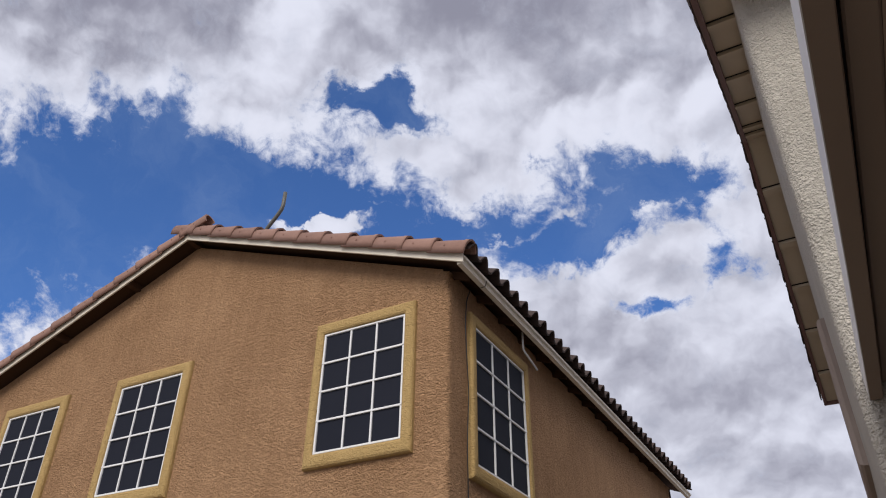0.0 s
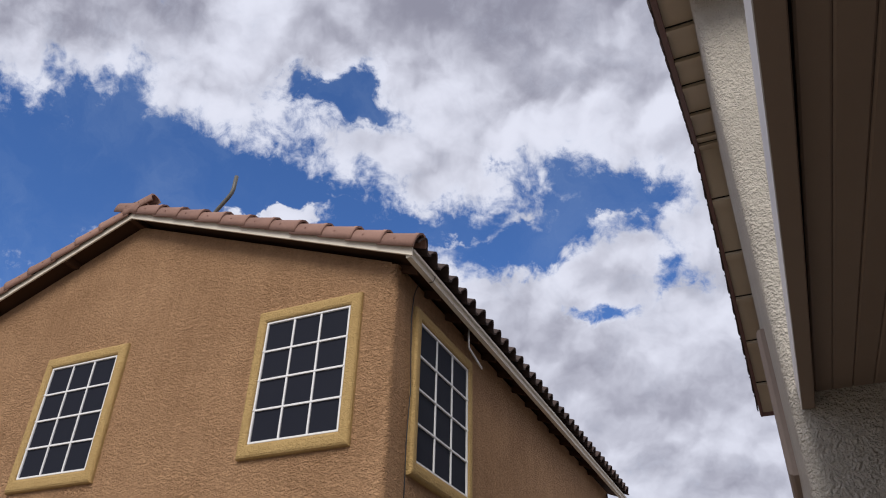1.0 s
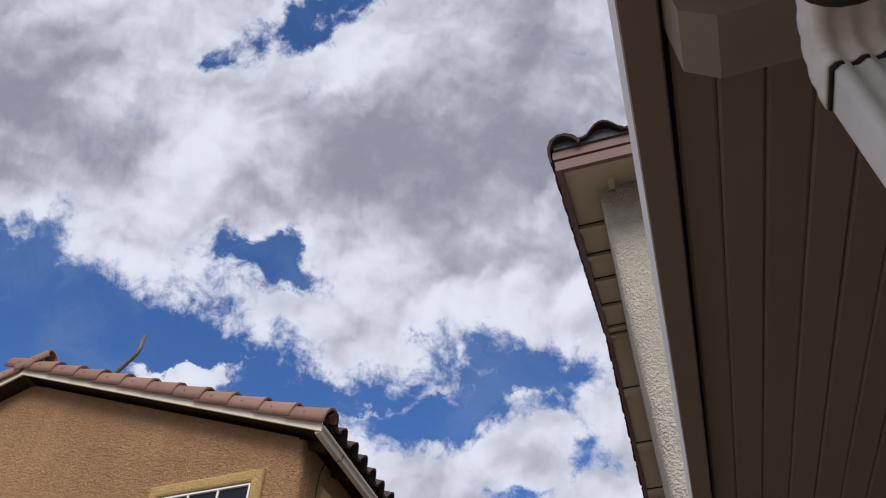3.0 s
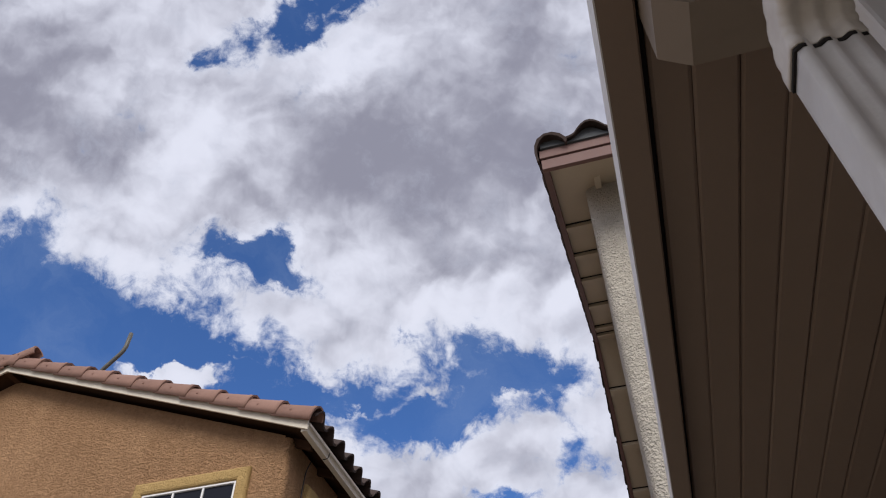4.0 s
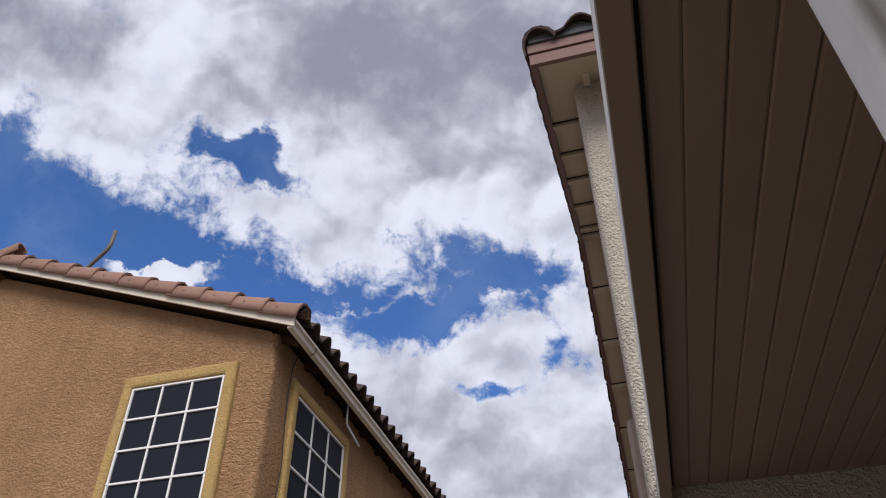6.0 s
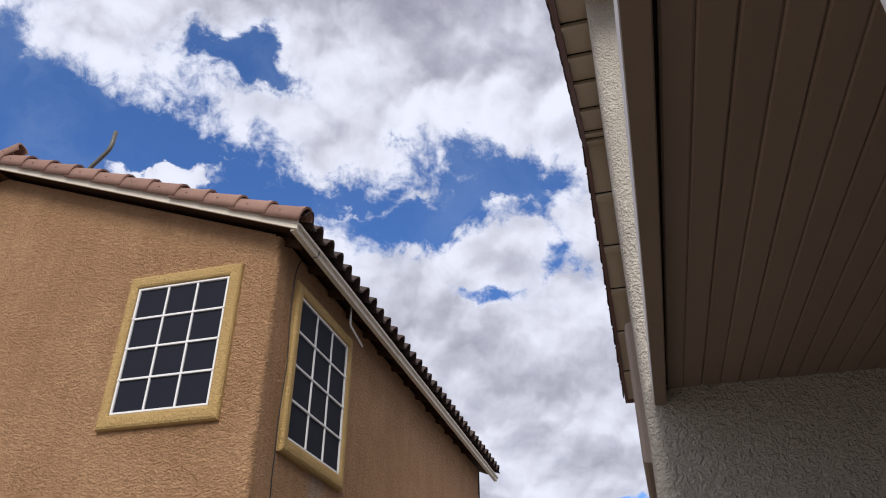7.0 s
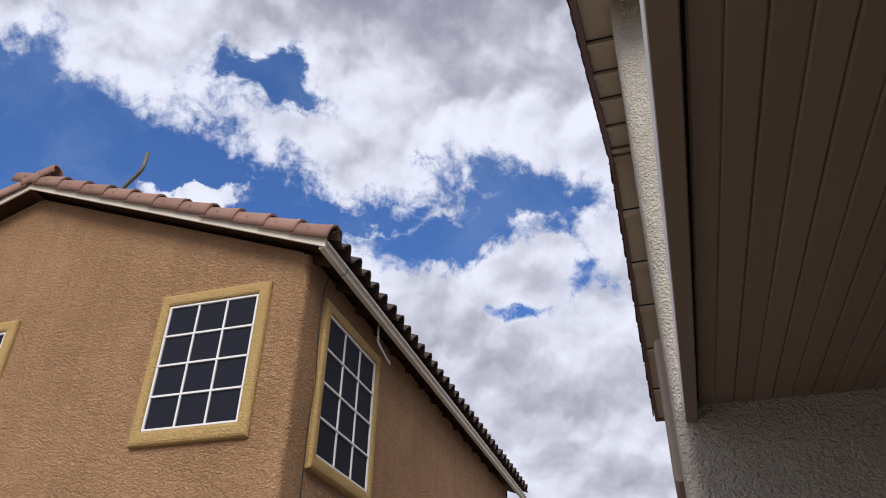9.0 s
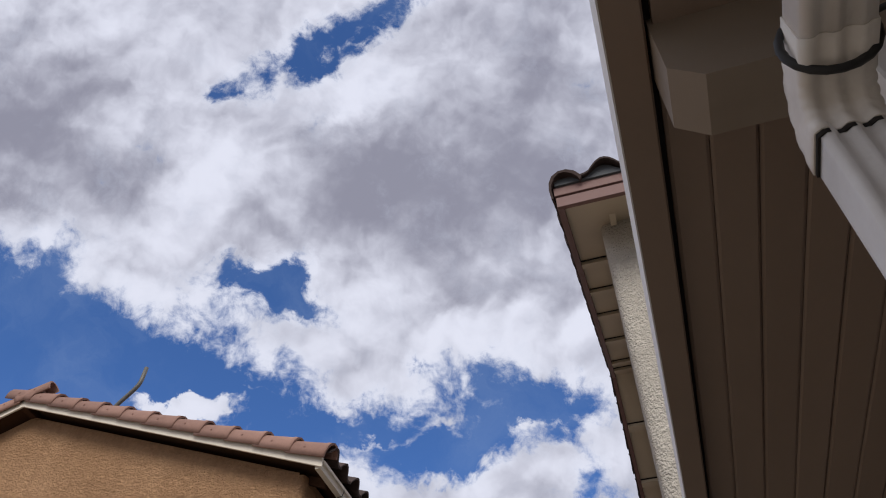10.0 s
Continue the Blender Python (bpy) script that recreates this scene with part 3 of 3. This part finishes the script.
    # rafter tails under the long eave
    for k in range(14):
        y = 0.12 + k * 0.61
        x = EAVE_X
        part("rafter_tail", hexa(bmesh.new(), [(x - 0.34, y - 0.02, EAVE_Z + 0.07), (x - 0.34, y + 0.02, EAVE_Z + 0.07), (x - 0.34, y + 0.02, EAVE_Z + 0.17), (x - 0.34, y - 0.02, EAVE_Z + 0.17)],
                                 [(x - 0.11, y - 0.02, EAVE_Z - 0.02), (x - 0.11, y + 0.02, EAVE_Z - 0.02), (x - 0.11, y + 0.02, EAVE_Z + 0.08), (x - 0.11, y - 0.02, EAVE_Z + 0.08)]), EAVE_WOOD, house)
    # tiles
    slope = math.hypot(1, RISE)
    c, s = 1 / slope, RISE / slope
    deck = EAVE_Z + 0.092
    run = (EAVE_X - RIDGE_X) * slope
    right_m = axes((EAVE_X + 0.05, FRONT_Y, deck - 0.02), (0, 1, 0), (-c, 0, s), (s, 0, c))
    left_m = axes((LEFT_X - 0.05, DEPTH + 0.46, deck - 0.02), (0, -1, 0), (c, 0, s), (-s, 0, c))
    wide = DEPTH + 0.46 - FRONT_Y
    tile_field(roof, right_m, wide, run + 0.04, 0.292, 0.368, TILE_SHEET, skip=1)
    tile_field(roof, left_m, wide, run + 0.04, 0.292, 0.368, TILE_SHEET)
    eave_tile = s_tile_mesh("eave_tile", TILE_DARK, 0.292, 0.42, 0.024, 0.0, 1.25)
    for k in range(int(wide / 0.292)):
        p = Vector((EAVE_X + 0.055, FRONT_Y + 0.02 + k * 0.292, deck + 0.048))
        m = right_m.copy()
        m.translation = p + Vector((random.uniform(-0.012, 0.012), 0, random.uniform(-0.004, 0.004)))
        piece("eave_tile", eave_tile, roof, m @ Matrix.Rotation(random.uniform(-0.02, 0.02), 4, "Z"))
    rake_r, rake_l = rake_tile_mesh("rake_tile", TILE, -1, 0.50, 0.019, 1.08, 0.86), rake_tile_mesh("rake_tile_mirrored", TILE, 1, 0.50, 0.019, 1.08, 0.86)
    count = int(run / 0.434) + 1
    for k in range(count):
        for m0, mesh, side in ((right_m, rake_r, 1), (left_m, rake_l, -1)):
            x0 = 0.0 if side == 1 else wide
            m = m0 @ Matrix.Translation((x0, k * 0.434 + 0.025 + random.uniform(-0.008, 0.008), 0.045 + random.uniform(-0.003, 0.003)))
            piece("rake_tile", mesh, roof, m @ Matrix.Rotation(random.uniform(-0.012, 0.012), 4, "X"))
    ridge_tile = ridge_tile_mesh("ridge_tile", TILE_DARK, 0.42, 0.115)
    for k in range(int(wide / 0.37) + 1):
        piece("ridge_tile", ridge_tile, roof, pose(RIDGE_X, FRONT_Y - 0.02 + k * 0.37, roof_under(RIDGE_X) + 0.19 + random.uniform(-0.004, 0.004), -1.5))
    return house


tan_house()


def on_side(s, out, z):
    p = SD * s + SN * out
    return (p.x, p.y, z)


def loose_bits_on_tan_house():
    # cable that runs down beside the corner
    ob = part("wall_cable", tube(bmesh.new(), [on_side(s, o, z) for s, o, z in ((0.36, 0.10, 6.26), (0.385, 0.045, 6.18), (0.385, 0.03, 6.12), (0.36, 0.028, 5.9), (0.352, 0.03, 5.77), (0.37, 0.032, 5.45), (0.405, 0.032, 5.1), (0.41, 0.032, 4.98), (0.38, 0.032, 4.6), (0.37, 0.03, 4.35), (0.385, 0.028, 4.1), (0.395, 0.022, 3.8), (0.44, 0.016, 3.37), (0.46, 0.012, 2.4), (0.46, 0.012, 0.3))], 0.0065, 8), CABLE, None)
    tagged(ob, "thin black cable running down the tan stucco beside the window", "cable")
    ob = part("gutter_cable", tube(bmesh.new(), [on_side(s, o, z) for s, o, z in ((0.34, 0.20, 6.27), (0.34, 0.25, 6.228), (0.335, 0.298, 6.23), (0.33, 0.318, 6.275), (0.32, 0.323, 6.33), (0.31, 0.31, 6.345), (0.305, 0.27, 6.36))], 0.005, 6), CABLE, None)
    tagged(ob, "black cable looped over the cream gutter", "cable")
    # bent strut under the eave
    ob = part("eave_strut", tube(bmesh.new(), [on_side(s, 0.17, z) for s, z in ((1.685, 6.29), (1.685, 6.16), (1.69, 6.06), (1.72, 6.035), (1.90, 5.995), (2.13, 5.945))], 0.013, 8), WHITE, None)
    tagged(ob, "bent white metal tube hanging from the eave", "tube")
    # bent pipe on the roof
    y = 0.8
    bm = tube(bmesh.new(), [(-4.02, y, 8.0), (-3.90, y, 8.46), (-3.705, y, 8.72), (-3.54, y, 8.905), (-3.49, y, 8.98), (-3.468, y, 9.06), (-3.462, y, 9.31)], 0.032, 12)
    tagged(part("roof_pipe", bm, PIPE, None), "bent grey metal mast pipe standing on the tile roof", "pipe")


loose_bits_on_tan_house()

# ---- cream house ----
CX, WY = 3.585, -2.740                 # outer corner
RX, NEAR_Y, MID_Y, FAR_Y = 3.337, -3.156, 0.876, 4.908
CZ, CRISE = 5.85, 0.42              # underside of the pink fascia; slope


def cream_under(y):
    return CZ + CRISE * min(y - NEAR_Y, (FAR_Y - y) * (MID_Y - NEAR_Y) / (FAR_Y - MID_Y))


LOOKOUT_YS = (-2.20, -1.64, -1.07, -0.36, 0.36, 0.63, 1.53, 2.27, 2.93, 3.64, 4.36)
CREAM_PERIOD, CREAM_FIRST, CREAM_PHASE = 0.32, 0.16, 0.27


def eave_wave(x):
    """Room under the tile ends of the near eave."""
    u = x - RX - CREAM_FIRST
    return 0.060 if u < 0 else 0.024 + wave((u / CREAM_PERIOD - CREAM_PHASE) % 1.0) * 1.02


def cream_house():
    house = thing("house", "two-storey cream stucco house with a pink fascia and tiled gable roof", "house")
    r, top, east = 0.07, cream_under(WY) + 0.06, 11.0
    south = axes((0, WY, 0), (1, 0, 0), (0, 0, 1), (0, -1, 0))
    west = axes((CX, 0, 0), (0, -1, 0), (0, 0, 1), (-1, 0, 0))
    part("south_wall", wall_sheet(bmesh.new(), south, [CX + r, east], [0, top], []), PLASTER, house, "cream lace-textured stucco wall")
    hole = (-1.15, 0.15, 3.65, 4.55)
    bm = wall_sheet(bmesh.new(), west, [-(2 * MID_Y - WY), -WY - r], [0, top], [hole])
    for x in (CX, CX + 0.14):
        bm.faces.new([bm.verts.new(p) for p in ((x, WY + r, top), (x, WY + r, cream_under(WY + r)), (x, MID_Y, cream_under(MID_Y)), (x, 2 * MID_Y - WY, cream_under(WY)), (x, 2 * MID_Y - WY, top))])
    part("gable_wall", bm, PLASTER, house)
    bm = bmesh.new()
    rows = []
    for z in (0.0, top):
        rows.append([bm.verts.new((CX + r - r * math.sin(a), WY + r - r * math.cos(a), z)) for a in [math.pi / 2 * k / 8 for k in range(9)]])
    for k in range(8):
        f = bm.faces.new((rows[0][k], rows[0][k + 1], rows[1][k + 1], rows[1][k]))
        f.smooth = True
    part("wall_corner", bm, PLASTER, house, "rounded stucco corner")
    far = 2 * MID_Y - WY
    part("north_wall", box(bmesh.new(), CX + 0.14, east, far - 0.14, far, 0, top), PLASTER, house)
    part("east_wall", box(bmesh.new(), east, east + 0.14, WY, far, 0, top), PLASTER, house)
    window_unit(house, west, hole, (0.14, 0.14, 0.16, 0.13), DUSTY, 2, 2)
    # roof deck
    ys = (NEAR_Y + 0.035, MID_Y, FAR_Y - 0.035)
    roof = part("roof", prism(bmesh.new(), lambda x: [(x, y, cream_under(y) + 0.035) for y in ys] + [(x, y, cream_under(y) + 0.165) for y in ys[::-1]], RX + 0.045, east + 0.3), SOFFIT, house, "beige boarded overhang")
    # fascia in two steps along the near and far eaves
    for y, d in ((NEAR_Y, 1), (FAR_Y, -1)):
        ya, yb = sorted((y, y + d * 0.032))
        part("fascia", box(bmesh.new(), RX + 0.002, east + 0.3, ya, yb, CZ, CZ + 0.10, None, 0.004), PINK, house, "faded pink fascia board")
        ya, yb = sorted((y - d * 0.012, y + d * 0.032))
        part("fascia", box(bmesh.new(), RX - 0.004, east + 0.3, ya, yb, CZ + 0.108, CZ + 0.195, None, 0.004), PINK, house, "faded pink upper fascia board")
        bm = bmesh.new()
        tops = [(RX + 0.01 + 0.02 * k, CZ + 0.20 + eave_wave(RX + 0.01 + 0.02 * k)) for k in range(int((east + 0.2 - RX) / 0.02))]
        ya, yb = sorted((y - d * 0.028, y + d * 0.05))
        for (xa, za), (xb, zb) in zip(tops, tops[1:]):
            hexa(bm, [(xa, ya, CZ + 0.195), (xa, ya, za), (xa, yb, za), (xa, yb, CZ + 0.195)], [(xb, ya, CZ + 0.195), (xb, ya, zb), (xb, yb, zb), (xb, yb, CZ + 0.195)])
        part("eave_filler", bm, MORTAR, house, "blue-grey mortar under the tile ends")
    # barge boards on the gable
    for sgn in (1, -1):
        ye = NEAR_Y if sgn == 1 else FAR_Y
        q = lambda y: [(RX, y, cream_under(y)), (RX + 0.043, y, cream_under(y)), (RX + 0.043, y, cream_under(y) + 0.19), (RX, y, cream_under(y) + 0.19)]
        part("barge_board", hexa(bmesh.new(), q(ye + sgn * 0.033), q(MID_Y)), PINK, house, "dull pink barge board")
    # lookouts that part the boarded overhang
    for y in LOOKOUT_YS:
        z = cream_under(y) + 0.037
        slant = CRISE if y < MID_Y else -CRISE
        part("lookout", hexa(bmesh.new(), [(RX + 0.045, y - 0.035, z - 0.035 * slant - 0.045), (RX + 0.045, y + 0.035, z + 0.035 * slant - 0.045), (RX + 0.045, y + 0.035, z + 0.035 * slant), (RX + 0.045, y - 0.035, z - 0.035 * slant)],
                             [(CX + 0.05, y - 0.035, z - 0.035 * slant - 0.045), (CX + 0.05, y + 0.035, z + 0.035 * slant - 0.045), (CX + 0.05, y + 0.035, z + 0.035 * slant), (CX + 0.05, y - 0.035, z - 0.035 * slant)]), SOFFIT, house)
    # dark strips that draw the shadow line on the near side of each lookout
    for y in LOOKOUT_YS:
        rise = CRISE if y < MID_Y else -CRISE
        q = lambda x: [(x, y + d, cream_under(y) + d * rise + h) for d, h in ((-0.048, 0.026), (-0.036, 0.026), (-0.036, 0.036), (-0.048, 0.036))]
        part("shadow_strip", hexa(bmesh.new(), q(RX + 0.046), q(CX - 0.002)), GAP_SHADE, roof)
    # rafter tail ends over the near wall
    for k in range(9):
        x = CX + 0.075 + k * 0.8
        part("rafter_tail", box(bmesh.new(), x, x + 0.045, WY - 0.13, WY - 0.02, cream_under(WY) - 0.025, cream_under(WY) + 0.06, None, 0.004), SOFFIT, house)
    # tiles
    slope = math.hypot(1, CRISE)
    c, s = 1 / slope, CRISE / slope
    deck = CZ + 0.205
    run = (MID_Y - NEAR_Y) * slope
    wide = east + 0.3 - RX
    near_m = axes((RX, NEAR_Y - 0.05, deck - 0.02), (1, 0, 0), (0, c, s), (0, -s, c))
    far_m = axes((east + 0.3, FAR_Y + 0.05, deck - 0.02), (-1, 0, 0), (0, -c, s), (0, s, c))
    tile_field(roof, near_m, wide, run + 0.05, 0.285, 0.368, TILE_SHEET, 1)
    tile_field(roof, far_m, wide, run + 0.05, 0.285, 0.368, TILE_SHEET)
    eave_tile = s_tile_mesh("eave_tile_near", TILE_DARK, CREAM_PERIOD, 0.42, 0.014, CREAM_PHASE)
    for k in range(int((wide - CREAM_FIRST) / CREAM_PERIOD)):
        piece("eave_tile", eave_tile, roof, near_m @ Matrix.Translation((CREAM_FIRST + k * CREAM_PERIOD, random.uniform(-0.006, 0.006), 0.024)))
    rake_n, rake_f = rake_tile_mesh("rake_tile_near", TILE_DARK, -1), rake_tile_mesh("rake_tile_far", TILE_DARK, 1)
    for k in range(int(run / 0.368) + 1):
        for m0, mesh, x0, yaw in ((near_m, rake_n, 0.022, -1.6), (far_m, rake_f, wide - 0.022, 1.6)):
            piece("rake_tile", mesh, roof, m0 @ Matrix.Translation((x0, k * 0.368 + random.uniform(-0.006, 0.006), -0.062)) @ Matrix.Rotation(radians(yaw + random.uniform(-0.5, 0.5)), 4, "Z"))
    ridge_tile = ridge_tile_mesh("ridge_tile_cream", TILE)
    for k in range(int(wide / 0.37) + 1):
        piece("ridge_tile", ridge_tile, roof, pose(RX - 0.04 + k * 0.37, MID_Y, deck + CRISE * (MID_Y - NEAR_Y) + 0.07, 0, 0, -90))
    return house


cream_house()

# ---- patio cover ----
PZ, PS = 3.141, 0.0651                 # ceiling height at the wall; fall towards the yard


def ceiling_z(y):
    return PZ + PS * (y - WY)


def edge_x(y):
    return 3.6325 + 0.0026 * (WY - y)


def patio_cover():
    cover = thing("patio_cover", "brown panelled lean-to patio cover with a white edge trim", "patio cover")
    y_far, y_near = WY - 0.004, -8.4
    beam0, beam1 = -5.774, -5.674
    east = 5.59
    # boards, each with an eased groove between
    pitch = 0.083
    k = 0
    lean = 0.0045
    x = 3.6893
    while x < 5.45:
        bm = bmesh.new()
        groove = 0.0035 if k % 2 else 0.006
        left = (lambda y: edge_x(y) + 0.066 + 0.0027 * (WY - y)) if k == 0 else (lambda y: x + 0.0008 + lean * (WY - y))
        q = lambda y: [(left(y), y, ceiling_z(y) + groove), (left(y) + 0.006, y, ceiling_z(y))] + [(x + dx + lean * (WY - y), y, ceiling_z(y) + dz) for dx, dz in ((pitch - 0.007, 0.0), (pitch - 0.0008, 0.0095 - groove), (pitch - 0.0008, 0.016))] + [(left(y), y, ceiling_z(y) + 0.016)]
        part("ceiling_board", prism(bm, q, beam1 - 0.02, y_far), PATIO, cover)
        x += pitch
        k += 1
    part("ceiling_sheet", prism(bmesh.new(), lambda y: [(x, y, ceiling_z(y)), (east, y, ceiling_z(y)), (east, y, ceiling_z(y) + 0.03), (x, y, ceiling_z(y) + 0.03)], y_near, y_far), PATIO, cover)
    part("roof_panel", prism(bmesh.new(), lambda y: [(edge_x(y) + 0.056, y, ceiling_z(y) + 0.017), (east, y, ceiling_z(y) + 0.032), (east, y, ceiling_z(y) + 0.045), (edge_x(y) + 0.056, y, ceiling_z(y) + 0.038)], y_near, y_far), GAP_SHADE, cover)
    part("outer_panel", prism(bmesh.new(), lambda y: [(edge_x(y) + 0.075, y, ceiling_z(y) - 0.002), (x, y, ceiling_z(y) - 0.002), (x, y, ceiling_z(y) + 0.016), (edge_x(y) + 0.075, y, ceiling_z(y) + 0.016)], y_near, beam0 + 0.02), PATIO, cover)
    # edge trim: brown underside, white outer face
    zb = lambda y: 3.066 + 0.046 * (y - WY)
    inner = lambda y: edge_x(y) + 0.053 + 0.0027 * (WY - y)
    part("edge_beam", prism(bmesh.new(), lambda y: [(edge_x(y), y, zb(y)), (inner(y) - 0.004, y, zb(y)), (inner(y), y, zb(y) + 0.005), (inner(y), y, zb(y) + 0.125), (edge_x(y), y, zb(y) + 0.125)], y_near, y_far), PATIO, cover, "brown edge beam")
    part("edge_trim", prism(bmesh.new(), lambda y: [(edge_x(y) - 0.0035, y, zb(y) + 0.001), (edge_x(y) - 0.0005, y, zb(y) + 0.001), (edge_x(y) - 0.0005, y, zb(y) + 0.13), (edge_x(y) - 0.0035, y, zb(y) + 0.13)], y_near, y_far), PATIO_WHITE, cover, "white metal edge trim")
    # cross beam with a chamfered end; its colour carries the shade near the ceiling
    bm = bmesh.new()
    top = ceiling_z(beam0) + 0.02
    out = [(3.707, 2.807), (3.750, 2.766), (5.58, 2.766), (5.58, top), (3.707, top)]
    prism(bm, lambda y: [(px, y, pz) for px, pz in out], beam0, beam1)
    part("cross_beam", bm, BEAM, cover, "white boxed cross beam with a chamfered end, colour darkened for shade")
    # post
    part("post", box(bmesh.new(), 3.93, 4.02, beam0 + 0.006, beam1 - 0.006, 0.0, 2.765, None, 0.006), PATIO_WHITE, cover, "white square post")
    part("post", box(bmesh.new(), 5.47, 5.56, beam0 + 0.006, beam1 - 0.006, 0.0, 2.765, None, 0.006), PATIO_WHITE, cover, "white square post")
    # unseen walls added to keep light out of the covered yard
    wall = part("east_light_block", box(bmesh.new(), 5.6, 5.74, -9.0, WY - 0.01, 0.0, 3.6), PLASTER, None)
    tagged(wall, "unseen stucco wall added to cut light from the east", "wall", kind="structure")
    # added blocker: stops sunlit-ground bounce, so the patio darkens to the right
    wall = part("south_light_block", box(bmesh.new(), 4.45, 5.595, -8.75, -8.61, 0.0, 2.7), PLASTER, None)
    tagged(wall, "unseen stucco wall added to block bounce from the yard", "wall", kind="structure")
    return cover


patio_cover()


def spout_section(w, d):
    """Outline of a ribbed rectangular pipe."""
    pts = []
    for k in range(13):
        t = k / 12
        pts.append((-w / 2 + w * t, -d / 2 - (0.0032 if k % 4 in (1, 2) else -0.0016)))
    for k in range(1, 7):
        pts.append((w / 2 + (0.001 if k % 2 else 0), -d / 2 + d * k / 6))
    for k in range(1, 13):
        t = k / 12
        pts.append((w / 2 - w * t, d / 2 + (0.0032 if k % 4 in (1, 2) else -0.0016)))
    for k in range(1, 6):
        pts.append((-w / 2, d / 2 - d * k / 6))
    return pts


def sweep(bm, section, stations):
    """stations: centre, across axis, depth axis, size."""
    rings = [[bm.verts.new(Vector(c) + size * (a * Vector(u) + b * Vector(v))) for a, b in section] for c, u, v, size in stations]
    n = len(section)
    for ra, rb in zip(rings, rings[1:]):
        for k in range(n):
            bm.faces.new((ra[k], ra[(k + 1) % n], rb[(k + 1) % n], rb[k])).smooth = True
    bm.faces.new(rings[0]), bm.faces.new(rings[-1][::-1])
    return bm


def downspout():
    spout = thing("downspout", "weathered cream ribbed metal downspout strapped under the patio cover", "downspout")
    X, Y, Z, R = 3.834, -5.808, 2.578, 0.06
    sec = spout_section(0.0725, 0.054)
    flat, down = (0, 0, 1), (0, 1, 0)
    ux = (1, 0, 0)
    # level run from the yard side to the elbow
    part("upper_run", sweep(bmesh.new(), sec, [((X, -7.6, Z), ux, flat, 1.0), ((X, Y - R - 0.03, Z), ux, flat, 1.0)]), SPOUT, spout)
    st = [((X, Y - R - 0.05, Z), ux, flat, 1.05)]
    for k in range(13):
        a = radians(4 + 86 * k / 12)
        st.append(((X, Y - R + R * math.sin(a), Z - R * (1 - math.cos(a))), ux, (0, math.sin(a), math.cos(a)), 1.045 - (0.035 if k % 3 == 1 else 0.0)))
    st.append(((X, Y, Z - R - 0.012), ux, down, 1.05))
    part("elbow", sweep(bmesh.new(), sec, st), SPOUT, spout, "crimped elbow")
    part("elbow_gap", sweep(bmesh.new(), sec, [((X, Y, Z - R - 0.011), ux, down, 1.005), ((X, Y, Z - R - 0.018), ux, down, 1.005)]), GAP_SHADE, spout)
    part("leader", sweep(bmesh.new(), sec, [((X + 0.002, Y, Z - R), ux, down, 0.98), ((X + 0.002, Y, 0.12), ux, down, 0.98)]), SPOUT, spout)
    # black strap
    loop = [(X + 0.047 * math.cos(a), Y - R - 0.026 - 0.012 * math.sin(a), Z + 0.040 * math.sin(a)) for a in [2 * math.pi * k / 20 for k in range(21)]]
    part("strap", tube(bmesh.new(), loop, 0.005, 8), CABLE, spout, "black cable strap")
    part("cable", tube(bmesh.new(), [(X + 0.045, Y - R - 0.03, Z + 0.02), (X + 0.13, Y - R - 0.03, Z + 0.05), (X + 0.45, Y - R, Z + 0.08)], 0.004, 6), CABLE, spout, "black cable")
    part("foot", box(bmesh.new(), X - 0.055, X + 0.055, Y - 0.05, Y + 0.06, 0.0, 0.125, None, 0.01), SPOUT, spout)


downspout()
